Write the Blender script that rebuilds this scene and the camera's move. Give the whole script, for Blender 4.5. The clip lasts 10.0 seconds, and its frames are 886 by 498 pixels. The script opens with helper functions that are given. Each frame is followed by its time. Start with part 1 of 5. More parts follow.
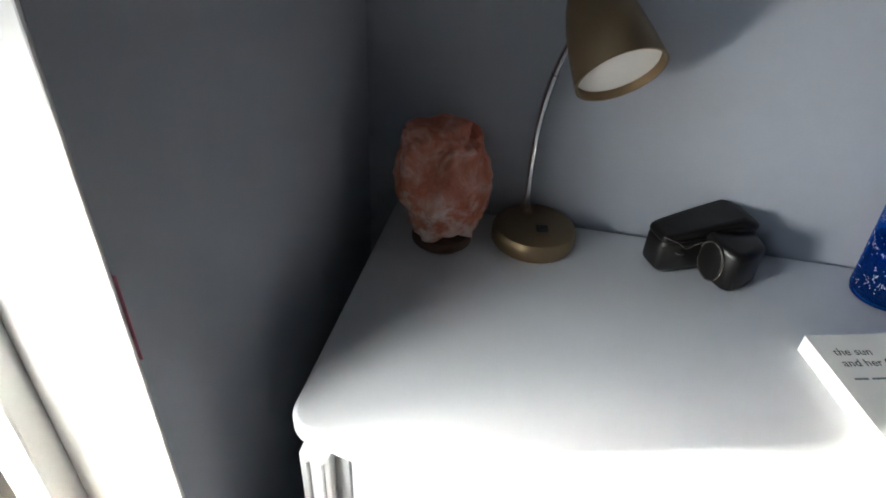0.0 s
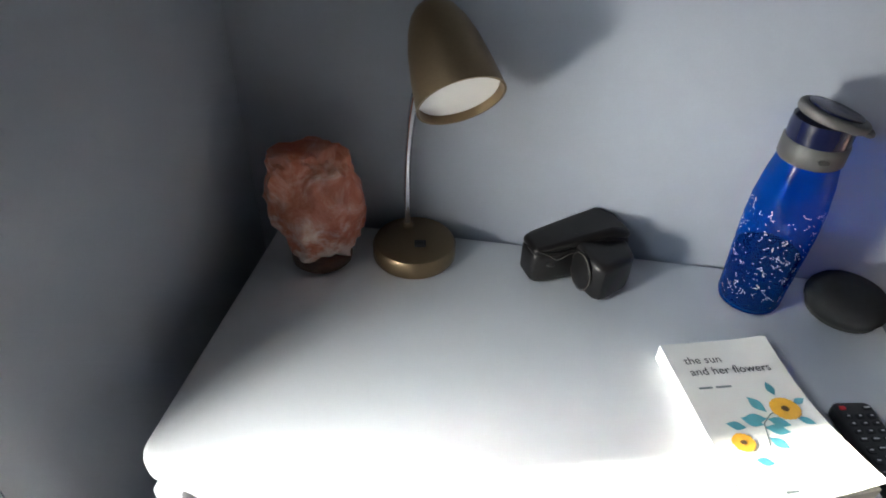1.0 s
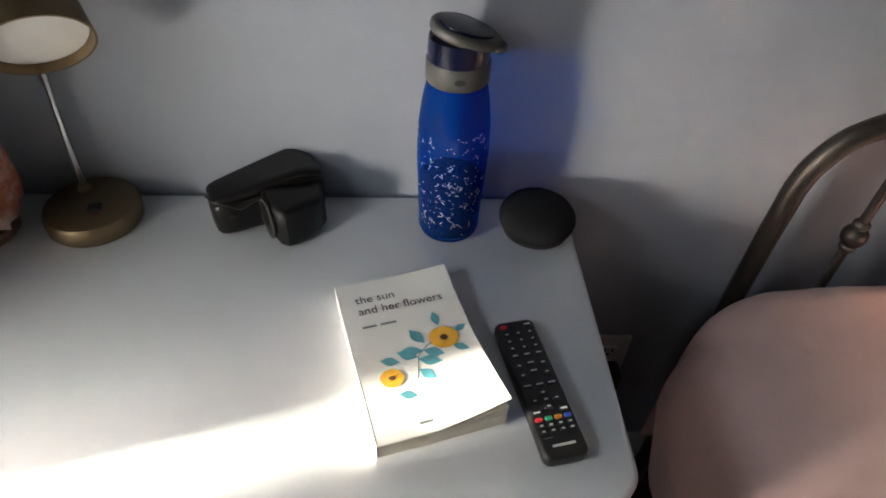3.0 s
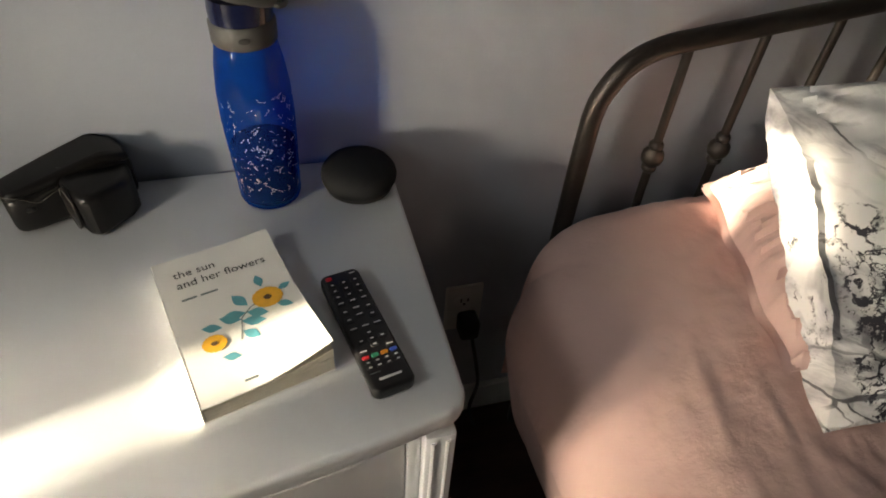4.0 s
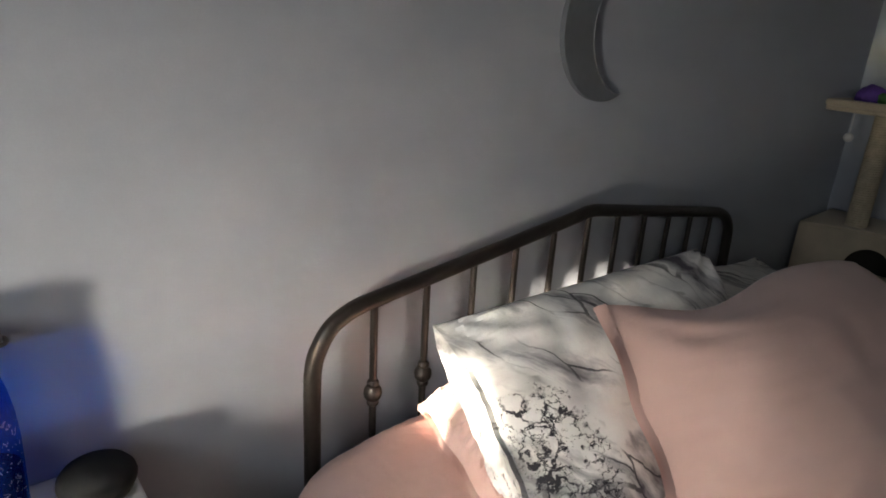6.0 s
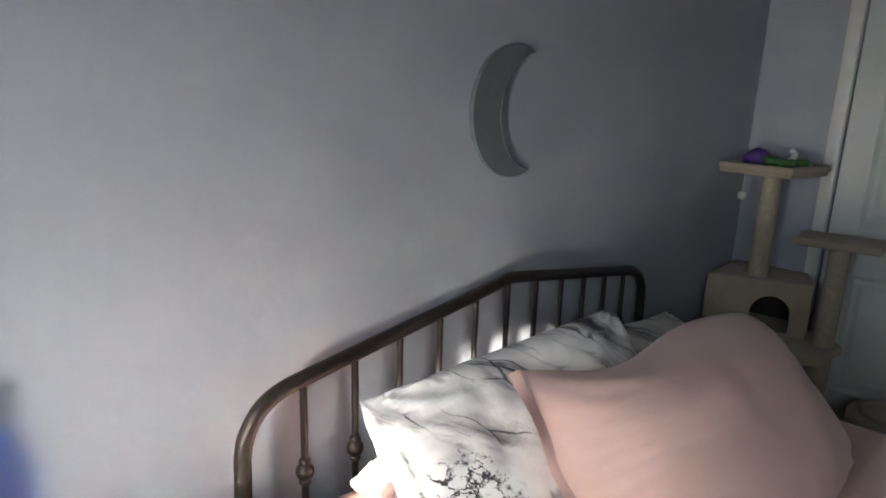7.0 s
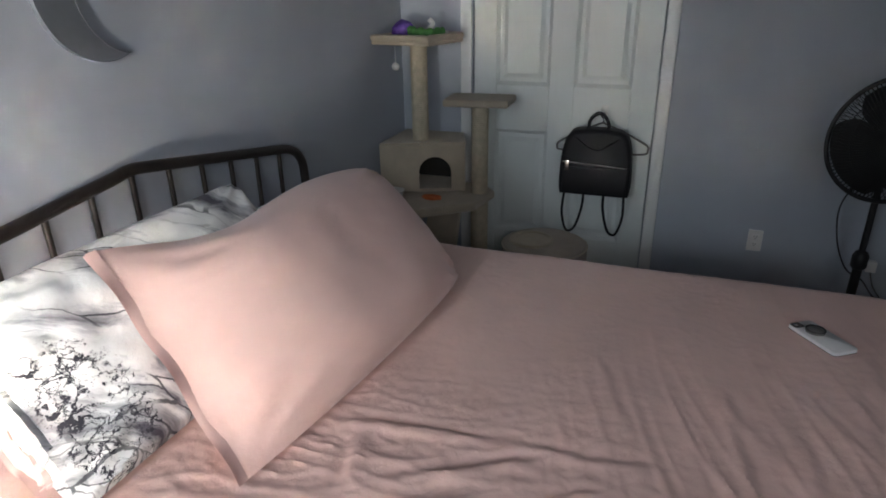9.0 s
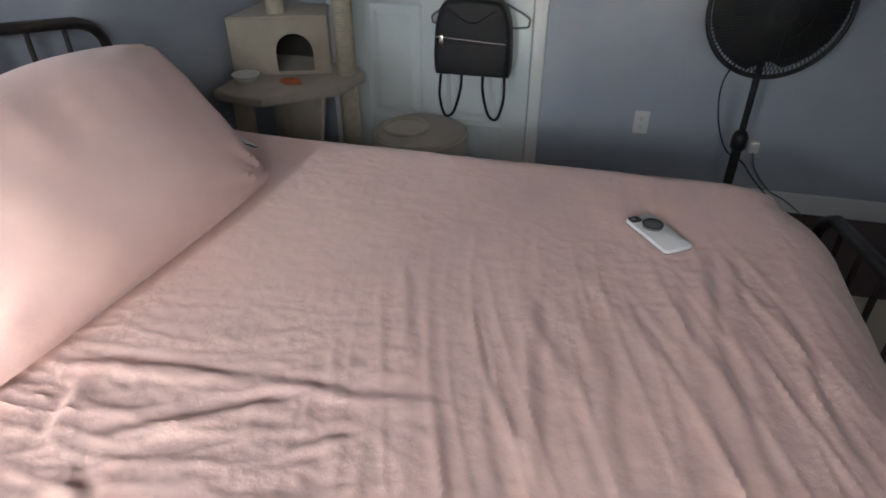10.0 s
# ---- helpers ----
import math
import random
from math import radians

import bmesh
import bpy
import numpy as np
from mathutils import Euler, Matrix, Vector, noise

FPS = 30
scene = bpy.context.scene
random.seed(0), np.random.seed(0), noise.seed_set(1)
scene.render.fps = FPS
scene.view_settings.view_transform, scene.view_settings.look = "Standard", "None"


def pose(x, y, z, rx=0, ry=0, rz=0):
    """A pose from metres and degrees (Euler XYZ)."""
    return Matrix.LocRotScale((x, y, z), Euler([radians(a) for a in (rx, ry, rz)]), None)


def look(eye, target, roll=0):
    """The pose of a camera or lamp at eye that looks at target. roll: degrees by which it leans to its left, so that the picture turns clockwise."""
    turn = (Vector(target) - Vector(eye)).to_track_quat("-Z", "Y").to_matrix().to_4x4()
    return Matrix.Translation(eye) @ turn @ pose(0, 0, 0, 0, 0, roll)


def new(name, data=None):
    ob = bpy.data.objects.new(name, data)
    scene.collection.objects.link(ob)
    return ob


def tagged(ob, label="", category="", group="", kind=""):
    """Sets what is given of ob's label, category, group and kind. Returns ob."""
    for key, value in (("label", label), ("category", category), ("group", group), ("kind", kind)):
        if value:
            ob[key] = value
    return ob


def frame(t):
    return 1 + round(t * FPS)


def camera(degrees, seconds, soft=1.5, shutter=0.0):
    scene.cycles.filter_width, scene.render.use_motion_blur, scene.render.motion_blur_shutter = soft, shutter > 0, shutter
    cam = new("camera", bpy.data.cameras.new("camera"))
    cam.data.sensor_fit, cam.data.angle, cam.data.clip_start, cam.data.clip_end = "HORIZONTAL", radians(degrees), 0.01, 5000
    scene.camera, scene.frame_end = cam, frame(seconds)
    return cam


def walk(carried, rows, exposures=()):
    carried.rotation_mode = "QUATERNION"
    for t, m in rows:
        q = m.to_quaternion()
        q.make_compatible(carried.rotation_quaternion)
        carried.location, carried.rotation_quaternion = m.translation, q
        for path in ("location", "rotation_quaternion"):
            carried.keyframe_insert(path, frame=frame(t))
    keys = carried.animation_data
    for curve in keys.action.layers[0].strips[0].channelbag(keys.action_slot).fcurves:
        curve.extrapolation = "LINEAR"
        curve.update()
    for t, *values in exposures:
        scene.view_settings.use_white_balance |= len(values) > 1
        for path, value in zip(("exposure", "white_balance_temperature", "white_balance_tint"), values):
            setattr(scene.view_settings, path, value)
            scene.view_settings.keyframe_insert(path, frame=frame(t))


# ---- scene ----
cam = camera(71.1, 10.0, soft=1.75)
PATH = [
    (0, (0.384, -0.746, 1.295), (0.123, 0.857, 0.128), 3.5),
    (0.5, (0.448, -0.738, 1.334), (0.112, 0.874, 0.2), 2.1),
    (1, (0.514, -0.697, 1.348), (0.314, 0.87, 0.122), 2.3),
    (1.5, (0.579, -0.656, 1.356), (0.525, 0.861, 0.055), 4.8),
    (2, (0.645, -0.626, 1.367), (0.68, 0.834, 0.001), 4.9),
    (2.2, (0.685, -0.637, 1.348), (0.702, 0.849, 0.006), 3.9),
    (3.3, (0.801, -0.649, 1.336), (1.001, 0.787, -0.041), 3.7),
    (3.5, (0.819, -0.663, 1.327), (1.091, 0.772, -0.039), 4.0),
    (4, (0.855, -0.697, 1.322), (1.297, 0.687, -0.053), 4.2),
    (4.5, (0.873, -0.731, 1.334), (1.527, 0.669, 0.065), 5.2),
    (5, (0.883, -0.775, 1.362), (1.798, 0.65, 0.297), 6.0),
    (5.5, (0.885, -0.814, 1.395), (2.011, 0.618, 0.569), 6.0),
    (5.7, (0.868, -0.826, 1.410), (2.049, 0.596, 0.646), 4.7),
    (6.8, (0.827, -0.875, 1.456), (2.162, 0.529, 0.962), 2.2),
    (7, (0.83, -0.896, 1.468), (2.232, 0.447, 0.988), 1.9),
    (7.5, (0.833, -0.959, 1.469), (2.38, 0.214, 0.987), 1.4),
    (8, (0.847, -1.03, 1.456), (2.46, -0.002, 0.874), 0.2),
    (8.5, (0.868, -1.099, 1.439), (2.556, -0.267, 0.761), 0.0),
    (9, (0.916, -1.177, 1.422), (2.645, -0.532, 0.651), -0.9),
    (9.5, (1.042, -1.272, 1.413), (2.778, -0.692, 0.607), -0.5),
    (10, (1.175, -1.375, 1.351), (2.8, -0.962, 0.26), -0.0),
]
EXPOSURES = [(0.0, 3.05, 6050, 8), (0.5, 3.4, 6050, 8), (1.0, 3.55, 6050, 8), (1.5, 3.4, 6100, 8), (2.0, 3.05, 6200, 9), (3.3, 3.05, 6850, 10), (4.5, 2.8, 7850, 10), (5.5, 3.25, 7350, 10), (7.0, 4.15, 6450, 10), (8.5, 4.7, 6400, 10), (9.3, 5.1, 6450, 10), (10.0, 5.85, 6500, 10)]
walk(cam, [(t, look(eye, target, roll)) for t, eye, target, roll in PATH], EXPOSURES)

# ---- light ----
SUN_ELEV, SUN_AZ = 7.0, 15.0          # height of the sun; its rays run this many degrees from +x towards +y
world = bpy.data.worlds.new("sky")
scene.world = world
world.use_nodes = True
_wn = world.node_tree
_sky = _wn.nodes.new("ShaderNodeTexSky")
_sky.sky_type = 'NISHITA'
_sky.sun_disc = False
_sky.sun_elevation = radians(SUN_ELEV)
_sky.sun_rotation = radians(270 - SUN_AZ)
_wn.nodes["Background"].inputs["Strength"].default_value = 0.1
_wn.links.new(_sky.outputs[0], _wn.nodes["Background"].inputs["Color"])

sun = new("sun", bpy.data.lights.new("sun", 'SUN'))
sun.data.energy, sun.data.angle, sun.data.color = 5.0, radians(2.6), (1.0, 0.9, 0.76)
_ray = Vector((math.cos(radians(SUN_AZ)) * math.cos(radians(SUN_ELEV)), math.sin(radians(SUN_AZ)) * math.cos(radians(SUN_ELEV)), -math.sin(radians(SUN_ELEV))))
sun.matrix_world = look((0, 0, 0), _ray)

# daylight from the sky, set in the window's opening just inside the added sun mask
day = new("window_daylight", bpy.data.lights.new("window_daylight", 'AREA'))
day.data.shape, day.data.size, day.data.size_y = 'RECTANGLE', 0.15, 0.50
day.data.energy, day.data.color = 0.235, (0.80, 0.90, 1.0)
day.data.spread = radians(115)
day.matrix_world = look((-0.098, -0.70, 1.46), (1.10, -0.50, 0.92))
# the low bright part of the same opening, level with the dresser's top
low = new("low_window_daylight", bpy.data.lights.new("low_window_daylight", 'AREA'))
low.data.shape, low.data.size, low.data.size_y = 'RECTANGLE', 0.20, 0.18
low.data.energy, low.data.color = 0.30, (1.0, 0.92, 0.82)
low.data.spread = radians(82)
low.matrix_world = look((-0.100, -0.685, 0.975), (0.90, -0.07, 0.97))
# added fill lamp that brightens the bed, before an unseen second window
fill_lamp = new("added_fill_light", bpy.data.lights.new("added_fill_light", 'AREA'))
fill_lamp.data.shape, fill_lamp.data.size, fill_lamp.data.size_y = 'RECTANGLE', 0.7, 1.0
fill_lamp.data.energy, fill_lamp.data.color = 0.19, (0.92, 0.96, 1.0)
fill_lamp.data.spread = radians(84)
fill_lamp.matrix_world = look((-0.078, -1.66, 1.42), (1.25, -0.98, 0.72))


# ---- materials ----
def material(name):
    m = bpy.data.materials.new(name)
    m.use_nodes = True
    nt = m.node_tree
    return m, nt, nt.nodes["Principled BSDF"]


def node(nt, kind, **values):
    n = nt.nodes.new(kind)
    for key, value in values.items():
        n.inputs[key.replace("_", " ")].default_value = value
    return n


def ramp(nt, source, stops):
    r = nt.nodes.new("ShaderNodeValToRGB")
    els = r.color_ramp.elements
    while len(els) < len(stops):
        els.new(0.5)
    for e, (p, c) in zip(els, stops):
        e.position, e.color = p, (*c, 1)
    nt.links.new(source, r.inputs[0])
    return r


def coords(nt, scale=(1, 1, 1)):
    tc = nt.nodes.new("ShaderNodeTexCoord")
    mp = nt.nodes.new("ShaderNodeMapping")
    mp.inputs["Scale"].default_value = scale
    nt.links.new(tc.outputs["Object"], mp.inputs["Vector"])
    return mp.outputs["Vector"]


def noise_tex(nt, vec, scale, detail=4.0, rough=0.55, distortion=0.0):
    n = node(nt, "ShaderNodeTexNoise", Scale=scale, Detail=detail, Roughness=rough, Distortion=distortion)
    nt.links.new(vec, n.inputs["Vector"])
    return n.outputs["Fac"]


def surface(name, colour, rough=0.5, metal=0.0, vary=0.12, scale=6.0, grain=60.0, bump=0.15, depth=0.001, stretch=(1, 1, 1), spec=0.5, sheen=0.0):
    """Colour with two scales of variation, uneven gloss and a fine relief."""
    m, nt, b = material(name)
    vec = coords(nt, stretch)
    big = noise_tex(nt, vec, scale)
    fine = noise_tex(nt, vec, grain, 3.0)
    mix = nt.nodes.new("ShaderNodeMath")
    mix.operation = 'MULTIPLY_ADD'
    nt.links.new(big, mix.inputs[0])
    mix.inputs[1].default_value = 0.65
    f2 = nt.nodes.new("ShaderNodeMath")
    f2.operation = 'MULTIPLY'
    nt.links.new(fine, f2.inputs[0])
    f2.inputs[1].default_value = 0.35
    nt.links.new(f2.outputs[0], mix.inputs[2])
    lo = tuple(c * (1 - vary) for c in colour)
    hi = tuple(min(1.0, c * (1 + vary)) for c in colour)
    r = ramp(nt, mix.outputs[0], [(0.3, lo), (0.7, hi)])
    nt.links.new(r.outputs[0], b.inputs["Base Color"])
    rr = ramp(nt, big, [(0.3, (rough * 0.88,) * 3), (0.7, (min(1, rough * 1.12),) * 3)])
    nt.links.new(rr.outputs[0], b.inputs["Roughness"])
    b.inputs["Metallic"].default_value = metal
    b.inputs["Specular IOR Level"].default_value = spec
    if sheen:
        b.inputs["Sheen Weight"].default_value = sheen
        b.inputs["Sheen Roughness"].default_value = 0.5
    if bump:
        bp = node(nt, "ShaderNodeBump", Strength=bump, Distance=depth)
        nt.links.new(fine, bp.inputs["Height"])
        nt.links.new(bp.outputs[0], b.inputs["Normal"])
    return m


def cloth(name, colour, vary=0.1, weave=900.0, crease=14.0, amount=0.35):
    """Woven cotton: soft creases and a weave too fine to count."""
    m, nt, b = material(name)
    vec = coords(nt)
    big = noise_tex(nt, vec, 5.0)
    cr = noise_tex(nt, vec, crease, 6.0, 0.6, 0.15)
    wv = noise_tex(nt, vec, weave, 1.0)
    lo = tuple(c * (1 - vary) for c in colour)
    hi = tuple(min(1, c * (1 + vary)) for c in colour)
    r = ramp(nt, big, [(0.3, lo), (0.7, hi)])
    nt.links.new(r.outputs[0], b.inputs["Base Color"])
    b.inputs["Roughness"].default_value = 0.85
    b.inputs["Specular IOR Level"].default_value = 0.2
    b.inputs["Sheen Weight"].default_value = 0.25
    b1 = node(nt, "ShaderNodeBump", Strength=amount, Distance=0.012)
    nt.links.new(cr, b1.inputs["Height"])
    b2 = node(nt, "ShaderNodeBump", Strength=0.2, Distance=0.0006)
    nt.links.new(wv, b2.inputs["Height"])
    nt.links.new(b1.outputs[0], b2.inputs["Normal"])
    nt.links.new(b2.outputs[0], b.inputs["Normal"])
    return m


def marble_cloth(name="marble_print_cotton", cluster=(3.40, 0.62, 0)):
    """White cotton printed with grey clouds and black branching veins."""
    m, nt, b = material(name)
    vec = coords(nt)
    warp = node(nt, "ShaderNodeTexNoise", Scale=7.0, Detail=5.0)
    nt.links.new(vec, warp.inputs["Vector"])
    add = nt.nodes.new("ShaderNodeMixRGB")
    add.blend_type = 'ADD'
    add.inputs[0].default_value = 0.16
    nt.links.new(vec, add.inputs[1])
    nt.links.new(warp.outputs["Color"], add.inputs[2])
    st = nt.nodes.new("ShaderNodeMapping")
    st.inputs["Scale"].default_value = (1.25, 0.7, 1.0)
    st.inputs["Rotation"].default_value = (0, 0, radians(28))
    nt.links.new(add.outputs[0], st.inputs["Vector"])

    def veins(scale, width, src):
        v = nt.nodes.new("ShaderNodeTexVoronoi")
        v.feature = 'DISTANCE_TO_EDGE'
        v.inputs["Scale"].default_value = scale
        nt.links.new(src, v.inputs["Vector"])
        return ramp(nt, v.outputs["Distance"], [(0.0, (1, 1, 1)), (width * 0.55, (1, 1, 1)), (width, (0, 0, 0))]).outputs[0]

    def math2(kind, a, c):
        n = nt.nodes.new("ShaderNodeMath")
        n.operation = kind
        for k, v in enumerate((a, c)):
            if isinstance(v, float):
                n.inputs[k].default_value = v
            else:
                nt.links.new(v, n.inputs[k])
        return n.outputs[0]

    # where the dense black cluster of the print lies
    cl = nt.nodes.new("ShaderNodeMapping")
    cl.inputs["Location"].default_value = cluster
    cl.inputs["Scale"].default_value = (14.0, 6.6, 0.0)
    nt.links.new(vec, cl.inputs["Vector"])
    ln = nt.nodes.new("ShaderNodeVectorMath")
    ln.operation = 'LENGTH'
    nt.links.new(cl.outputs[0], ln.inputs[0])
    near = math2('SUBTRACT', 1.0, ln.outputs["Value"])
    patch = math2('ADD', math2('MULTIPLY', near, 0.5), noise_tex(nt, vec, 26.0, 6.0, 0.65))
    mask = ramp(nt, patch, [(0.52, (0, 0, 0)), (0.60, (1, 1, 1))]).outputs[0]
    # the ink runs: lines wander, swell into blots and thin out to nothing
    run = node(nt, "ShaderNodeTexNoise", Scale=38.0, Detail=6.0, Roughness=0.7)
    nt.links.new(vec, run.inputs["Vector"])
    inky = nt.nodes.new("ShaderNodeMixRGB")
    inky.blend_type = 'ADD'
    inky.inputs[0].default_value = 0.045
    nt.links.new(add.outputs[0], inky.inputs[1])
    nt.links.new(run.outputs["Color"], inky.inputs[2])

    def ink(scale, swell, thin, where):
        v = nt.nodes.new("ShaderNodeTexVoronoi")
        v.feature = 'DISTANCE_TO_EDGE'
        v.inputs["Scale"].default_value = scale
        nt.links.new(inky.outputs[0], v.inputs["Vector"])
        w = math2('SUBTRACT', math2('MULTIPLY', noise_tex(nt, vec, where, 5.0, 0.7), swell), thin)
        return ramp(nt, math2('SUBTRACT', w, v.outputs["Distance"]), [(0.0, (0, 0, 0)), (0.03, (1, 1, 1))]).outputs[0]
    # soft grey streaks run slantwise across the cloth
    drift = nt.nodes.new("ShaderNodeMixRGB")
    drift.blend_type = 'ADD'
    drift.inputs[0].default_value = 0.07
    nt.links.new(vec, drift.inputs[1])
    nt.links.new(warp.outputs["Color"], drift.inputs[2])
    turn = nt.nodes.new("ShaderNodeMapping")
    turn.inputs["Rotation"].default_value = (0, 0, radians(52))
    nt.links.new(drift.outputs[0], turn.inputs["Vector"])
    sl = nt.nodes.new("ShaderNodeMapping")
    sl.inputs["Scale"].default_value = (3.0, 11.0, 3.0)
    nt.links.new(turn.outputs[0], sl.inputs["Vector"])
    streak = noise_tex(nt, sl.outputs[0], 1.5, 5.0, 0.60, 0.3)
    mask2 = ramp(nt, noise_tex(nt, sl.outputs[0], 1.1, 3.0), [(0.44, (0, 0, 0)), (0.54, (1, 1, 1))]).outputs[0]
    fine, mid, coarse = ink(62.0, 0.66, 0.303, 24.0), ink(29.0, 0.48, 0.180, 15.0), veins(2.2, 0.035, sl.outputs[0])
    dark = nt.nodes.new("ShaderNodeMath")
    dark.operation = 'MAXIMUM'
    nt.links.new(math2('MULTIPLY', math2('MAXIMUM', fine, mid), mask), dark.inputs[0])
    nt.links.new(math2('MULTIPLY', math2('MULTIPLY', coarse, mask2), 0.85), dark.inputs[1])
    base = ramp(nt, streak, [(0.485, (0.78, 0.78, 0.77)), (0.555, (0.47, 0.47, 0.485)), (0.655, (0.09, 0.085, 0.105))])
    mix = nt.nodes.new("ShaderNodeMixRGB")
    nt.links.new(dark.outputs[0], mix.inputs[0])
    nt.links.new(base.outputs[0], mix.inputs[1])
    mix.inputs[2].default_value = (0.035, 0.035, 0.045, 1)
    nt.links.new(mix.outputs[0], b.inputs["Base Color"])
    b.inputs["Roughness"].default_value = 0.8
    b.inputs["Specular IOR Level"].default_value = 0.2
    bp = node(nt, "ShaderNodeBump", Strength=0.3, Distance=0.01)
    nt.links.new(noise_tex(nt, vec, 12.0, 5.0, 0.6, 0.5), bp.inputs["Height"])
    nt.links.new(bp.outputs[0], b.inputs["Normal"])
    return m


def salt_rock():
    m, nt, b = material("salt_crystal")
    vec = coords(nt)
    big = noise_tex(nt, vec, 24.0, 7.0, 0.66, 0.5)
    r = ramp(nt, big, [(0.34, (0.36, 0.085, 0.04)), (0.5, (0.52, 0.19, 0.12)), (0.60, (0.62, 0.34, 0.27)), (0.72, (0.74, 0.56, 0.50))])
    sep = nt.nodes.new("ShaderNodeSeparateXYZ")
    nt.links.new(vec, sep.inputs[0])
    lower = nt.nodes.new("ShaderNodeMath")
    lower.operation = 'MULTIPLY_ADD'
    lower.inputs[1].default_value = -2.6
    nt.links.new(sep.outputs[2], lower.inputs[0])
    nt.links.new(noise_tex(nt, vec, 30.0, 6.0, 0.7), lower.inputs[2])
    pale = ramp(nt, lower.outputs[0], [(0.32, (0, 0, 0)), (0.50, (1, 1, 1))])
    mx = nt.nodes.new("ShaderNodeMixRGB")
    nt.links.new(pale.outputs[0], mx.inputs[0])
    nt.links.new(r.outputs[0], mx.inputs[1])
    mx.inputs[2].default_value = (0.74, 0.60, 0.55, 1)
    nt.links.new(mx.outputs[0], b.inputs["Base Color"])
    b.inputs["Roughness"].default_value = 0.55
    b.inputs["Subsurface Weight"].default_value = 0.25
    b.inputs["Subsurface Radius"].default_value = (0.02, 0.008, 0.005)
    b.inputs["Subsurface Scale"].default_value = 0.5
    bp = node(nt, "ShaderNodeBump", Strength=0.6, Distance=0.006)
    nt.links.new(noise_tex(nt, vec, 45.0, 6.0, 0.6), bp.inputs["Height"])
    nt.links.new(bp.outputs[0], b.inputs["Normal"])
    return m


def tinted_plastic(name, colour, tint, through_part, rough=0.08):
    """Clear coloured plastic: part goes through, tinted, and part shines back."""
    m, nt, b = material(name)
    b.inputs["Base Color"].default_value = (*colour, 1)
    b.inputs["Roughness"].default_value = rough
    b.inputs["Coat Weight"].default_value = 0.6
    tr = node(nt, "ShaderNodeBsdfTransparent")
    tr.inputs["Color"].default_value = (*tint, 1)
    mix = nt.nodes.new("ShaderNodeMixShader")
    mix.inputs[0].default_value = 1 - through_part
    nt.links.new(tr.outputs[0], mix.inputs[1])
    nt.links.new(b.outputs[0], mix.inputs[2])
    nt.links.new(mix.outputs[0], nt.nodes["Material Output"].inputs["Surface"])
    return m


WALL = surface("grey_blue_wall_paint", (0.375, 0.405, 0.46), 0.55, vary=0.035, scale=2.5, grain=260.0, bump=0.12, depth=0.0008)
CEIL = surface("ceiling_paint", (0.78, 0.78, 0.77), 0.9, vary=0.03, scale=2.0, grain=200.0)
TRIM = surface("white_trim_paint", (0.74, 0.75, 0.74), 0.38, vary=0.03, scale=3.0, grain=120.0, bump=0.06)
DOORP = surface("white_door_paint", (0.66, 0.70, 0.69), 0.4, vary=0.03, scale=3.0, grain=90.0, bump=0.08, stretch=(1, 1, 0.2))
FLOORM = surface("dark_brown_floor", (0.055, 0.026, 0.02), 0.42, vary=0.45, scale=3.0, grain=30.0, stretch=(1, 9, 1), bump=0.1)
LACQ = surface("white_lacquer", (0.74, 0.76, 0.78), 0.36, vary=0.02, scale=4.0, grain=240.0, bump=0.05, depth=0.0004)
DARKGAP = surface("shadowed_wood", (0.05, 0.045, 0.04), 0.8)
BRONZE = surface("brushed_antique_gold", (0.25, 0.185, 0.11), 0.42, metal=0.85, vary=0.1, scale=9.0, grain=300.0, bump=0.05, depth=0.0003)
CHROME = surface("chrome_gooseneck", (0.62, 0.62, 0.63), 0.16, metal=1.0, vary=0.05)
DIFF = surface("frosted_diffuser", (0.72, 0.71, 0.68), 0.5, vary=0.03, scale=20.0)
LEATHER = surface("black_leather", (0.008, 0.0075, 0.0075), 0.34, vary=0.25, scale=25.0, grain=420.0, bump=0.2, depth=0.0003, spec=0.38)
STITCH = surface("grey_stitching", (0.12, 0.11, 0.10), 0.8)
WOODB = surface("dark_wood_base", (0.11, 0.065, 0.04), 0.5, vary=0.3, scale=30.0, stretch=(1, 6, 1))
ROCK = salt_rock()
BLUEP = tinted_plastic("clear_blue_plastic", (0.004, 0.055, 0.28), (0.03, 0.33, 0.82), 0.80)
WATER = tinted_plastic("water_in_blue", (0.008, 0.012, 0.10), (0.17, 0.22, 0.66), 0.72, 0.03)
NAVY = surface("navy_cap_plastic", (0.006, 0.009, 0.036), 0.2, vary=0.1)
GREYR = surface("grey_rubber", (0.07, 0.07, 0.068), 0.5, vary=0.1, scale=30.0)
WHITEINK = surface("white_ink", (0.8, 0.83, 0.88), 0.5)
CHARCOAL = surface("charcoal_speaker_fabric", (0.009, 0.0095, 0.0105), 0.85, vary=0.3, scale=60.0, grain=900.0, bump=0.5, depth=0.0008, spec=0.2)
RUBBER = surface("dark_rubber", (0.02, 0.02, 0.02), 0.7)
PAPER = surface("white_book_cover", (0.80, 0.79, 0.75), 0.5, vary=0.025, scale=12.0, grain=300.0, bump=0.05)
PAGES = surface("cream_page_edges", (0.66, 0.62, 0.52), 0.9, vary=0.2, scale=10.0, grain=500.0, bump=0.5, depth=0.0008, stretch=(0.05, 0.05, 3))
INK = surface("black_ink", (0.03, 0.03, 0.03), 0.6)
PETAL = surface("ochre_petals", (0.80, 0.42, 0.035), 0.55, vary=0.15, scale=90.0)
SEED = surface("dark_flower_centre", (0.10, 0.055, 0.02), 0.7)
LEAFM = surface("teal_leaves", (0.09, 0.34, 0.40), 0.55, vary=0.15, scale=80.0)
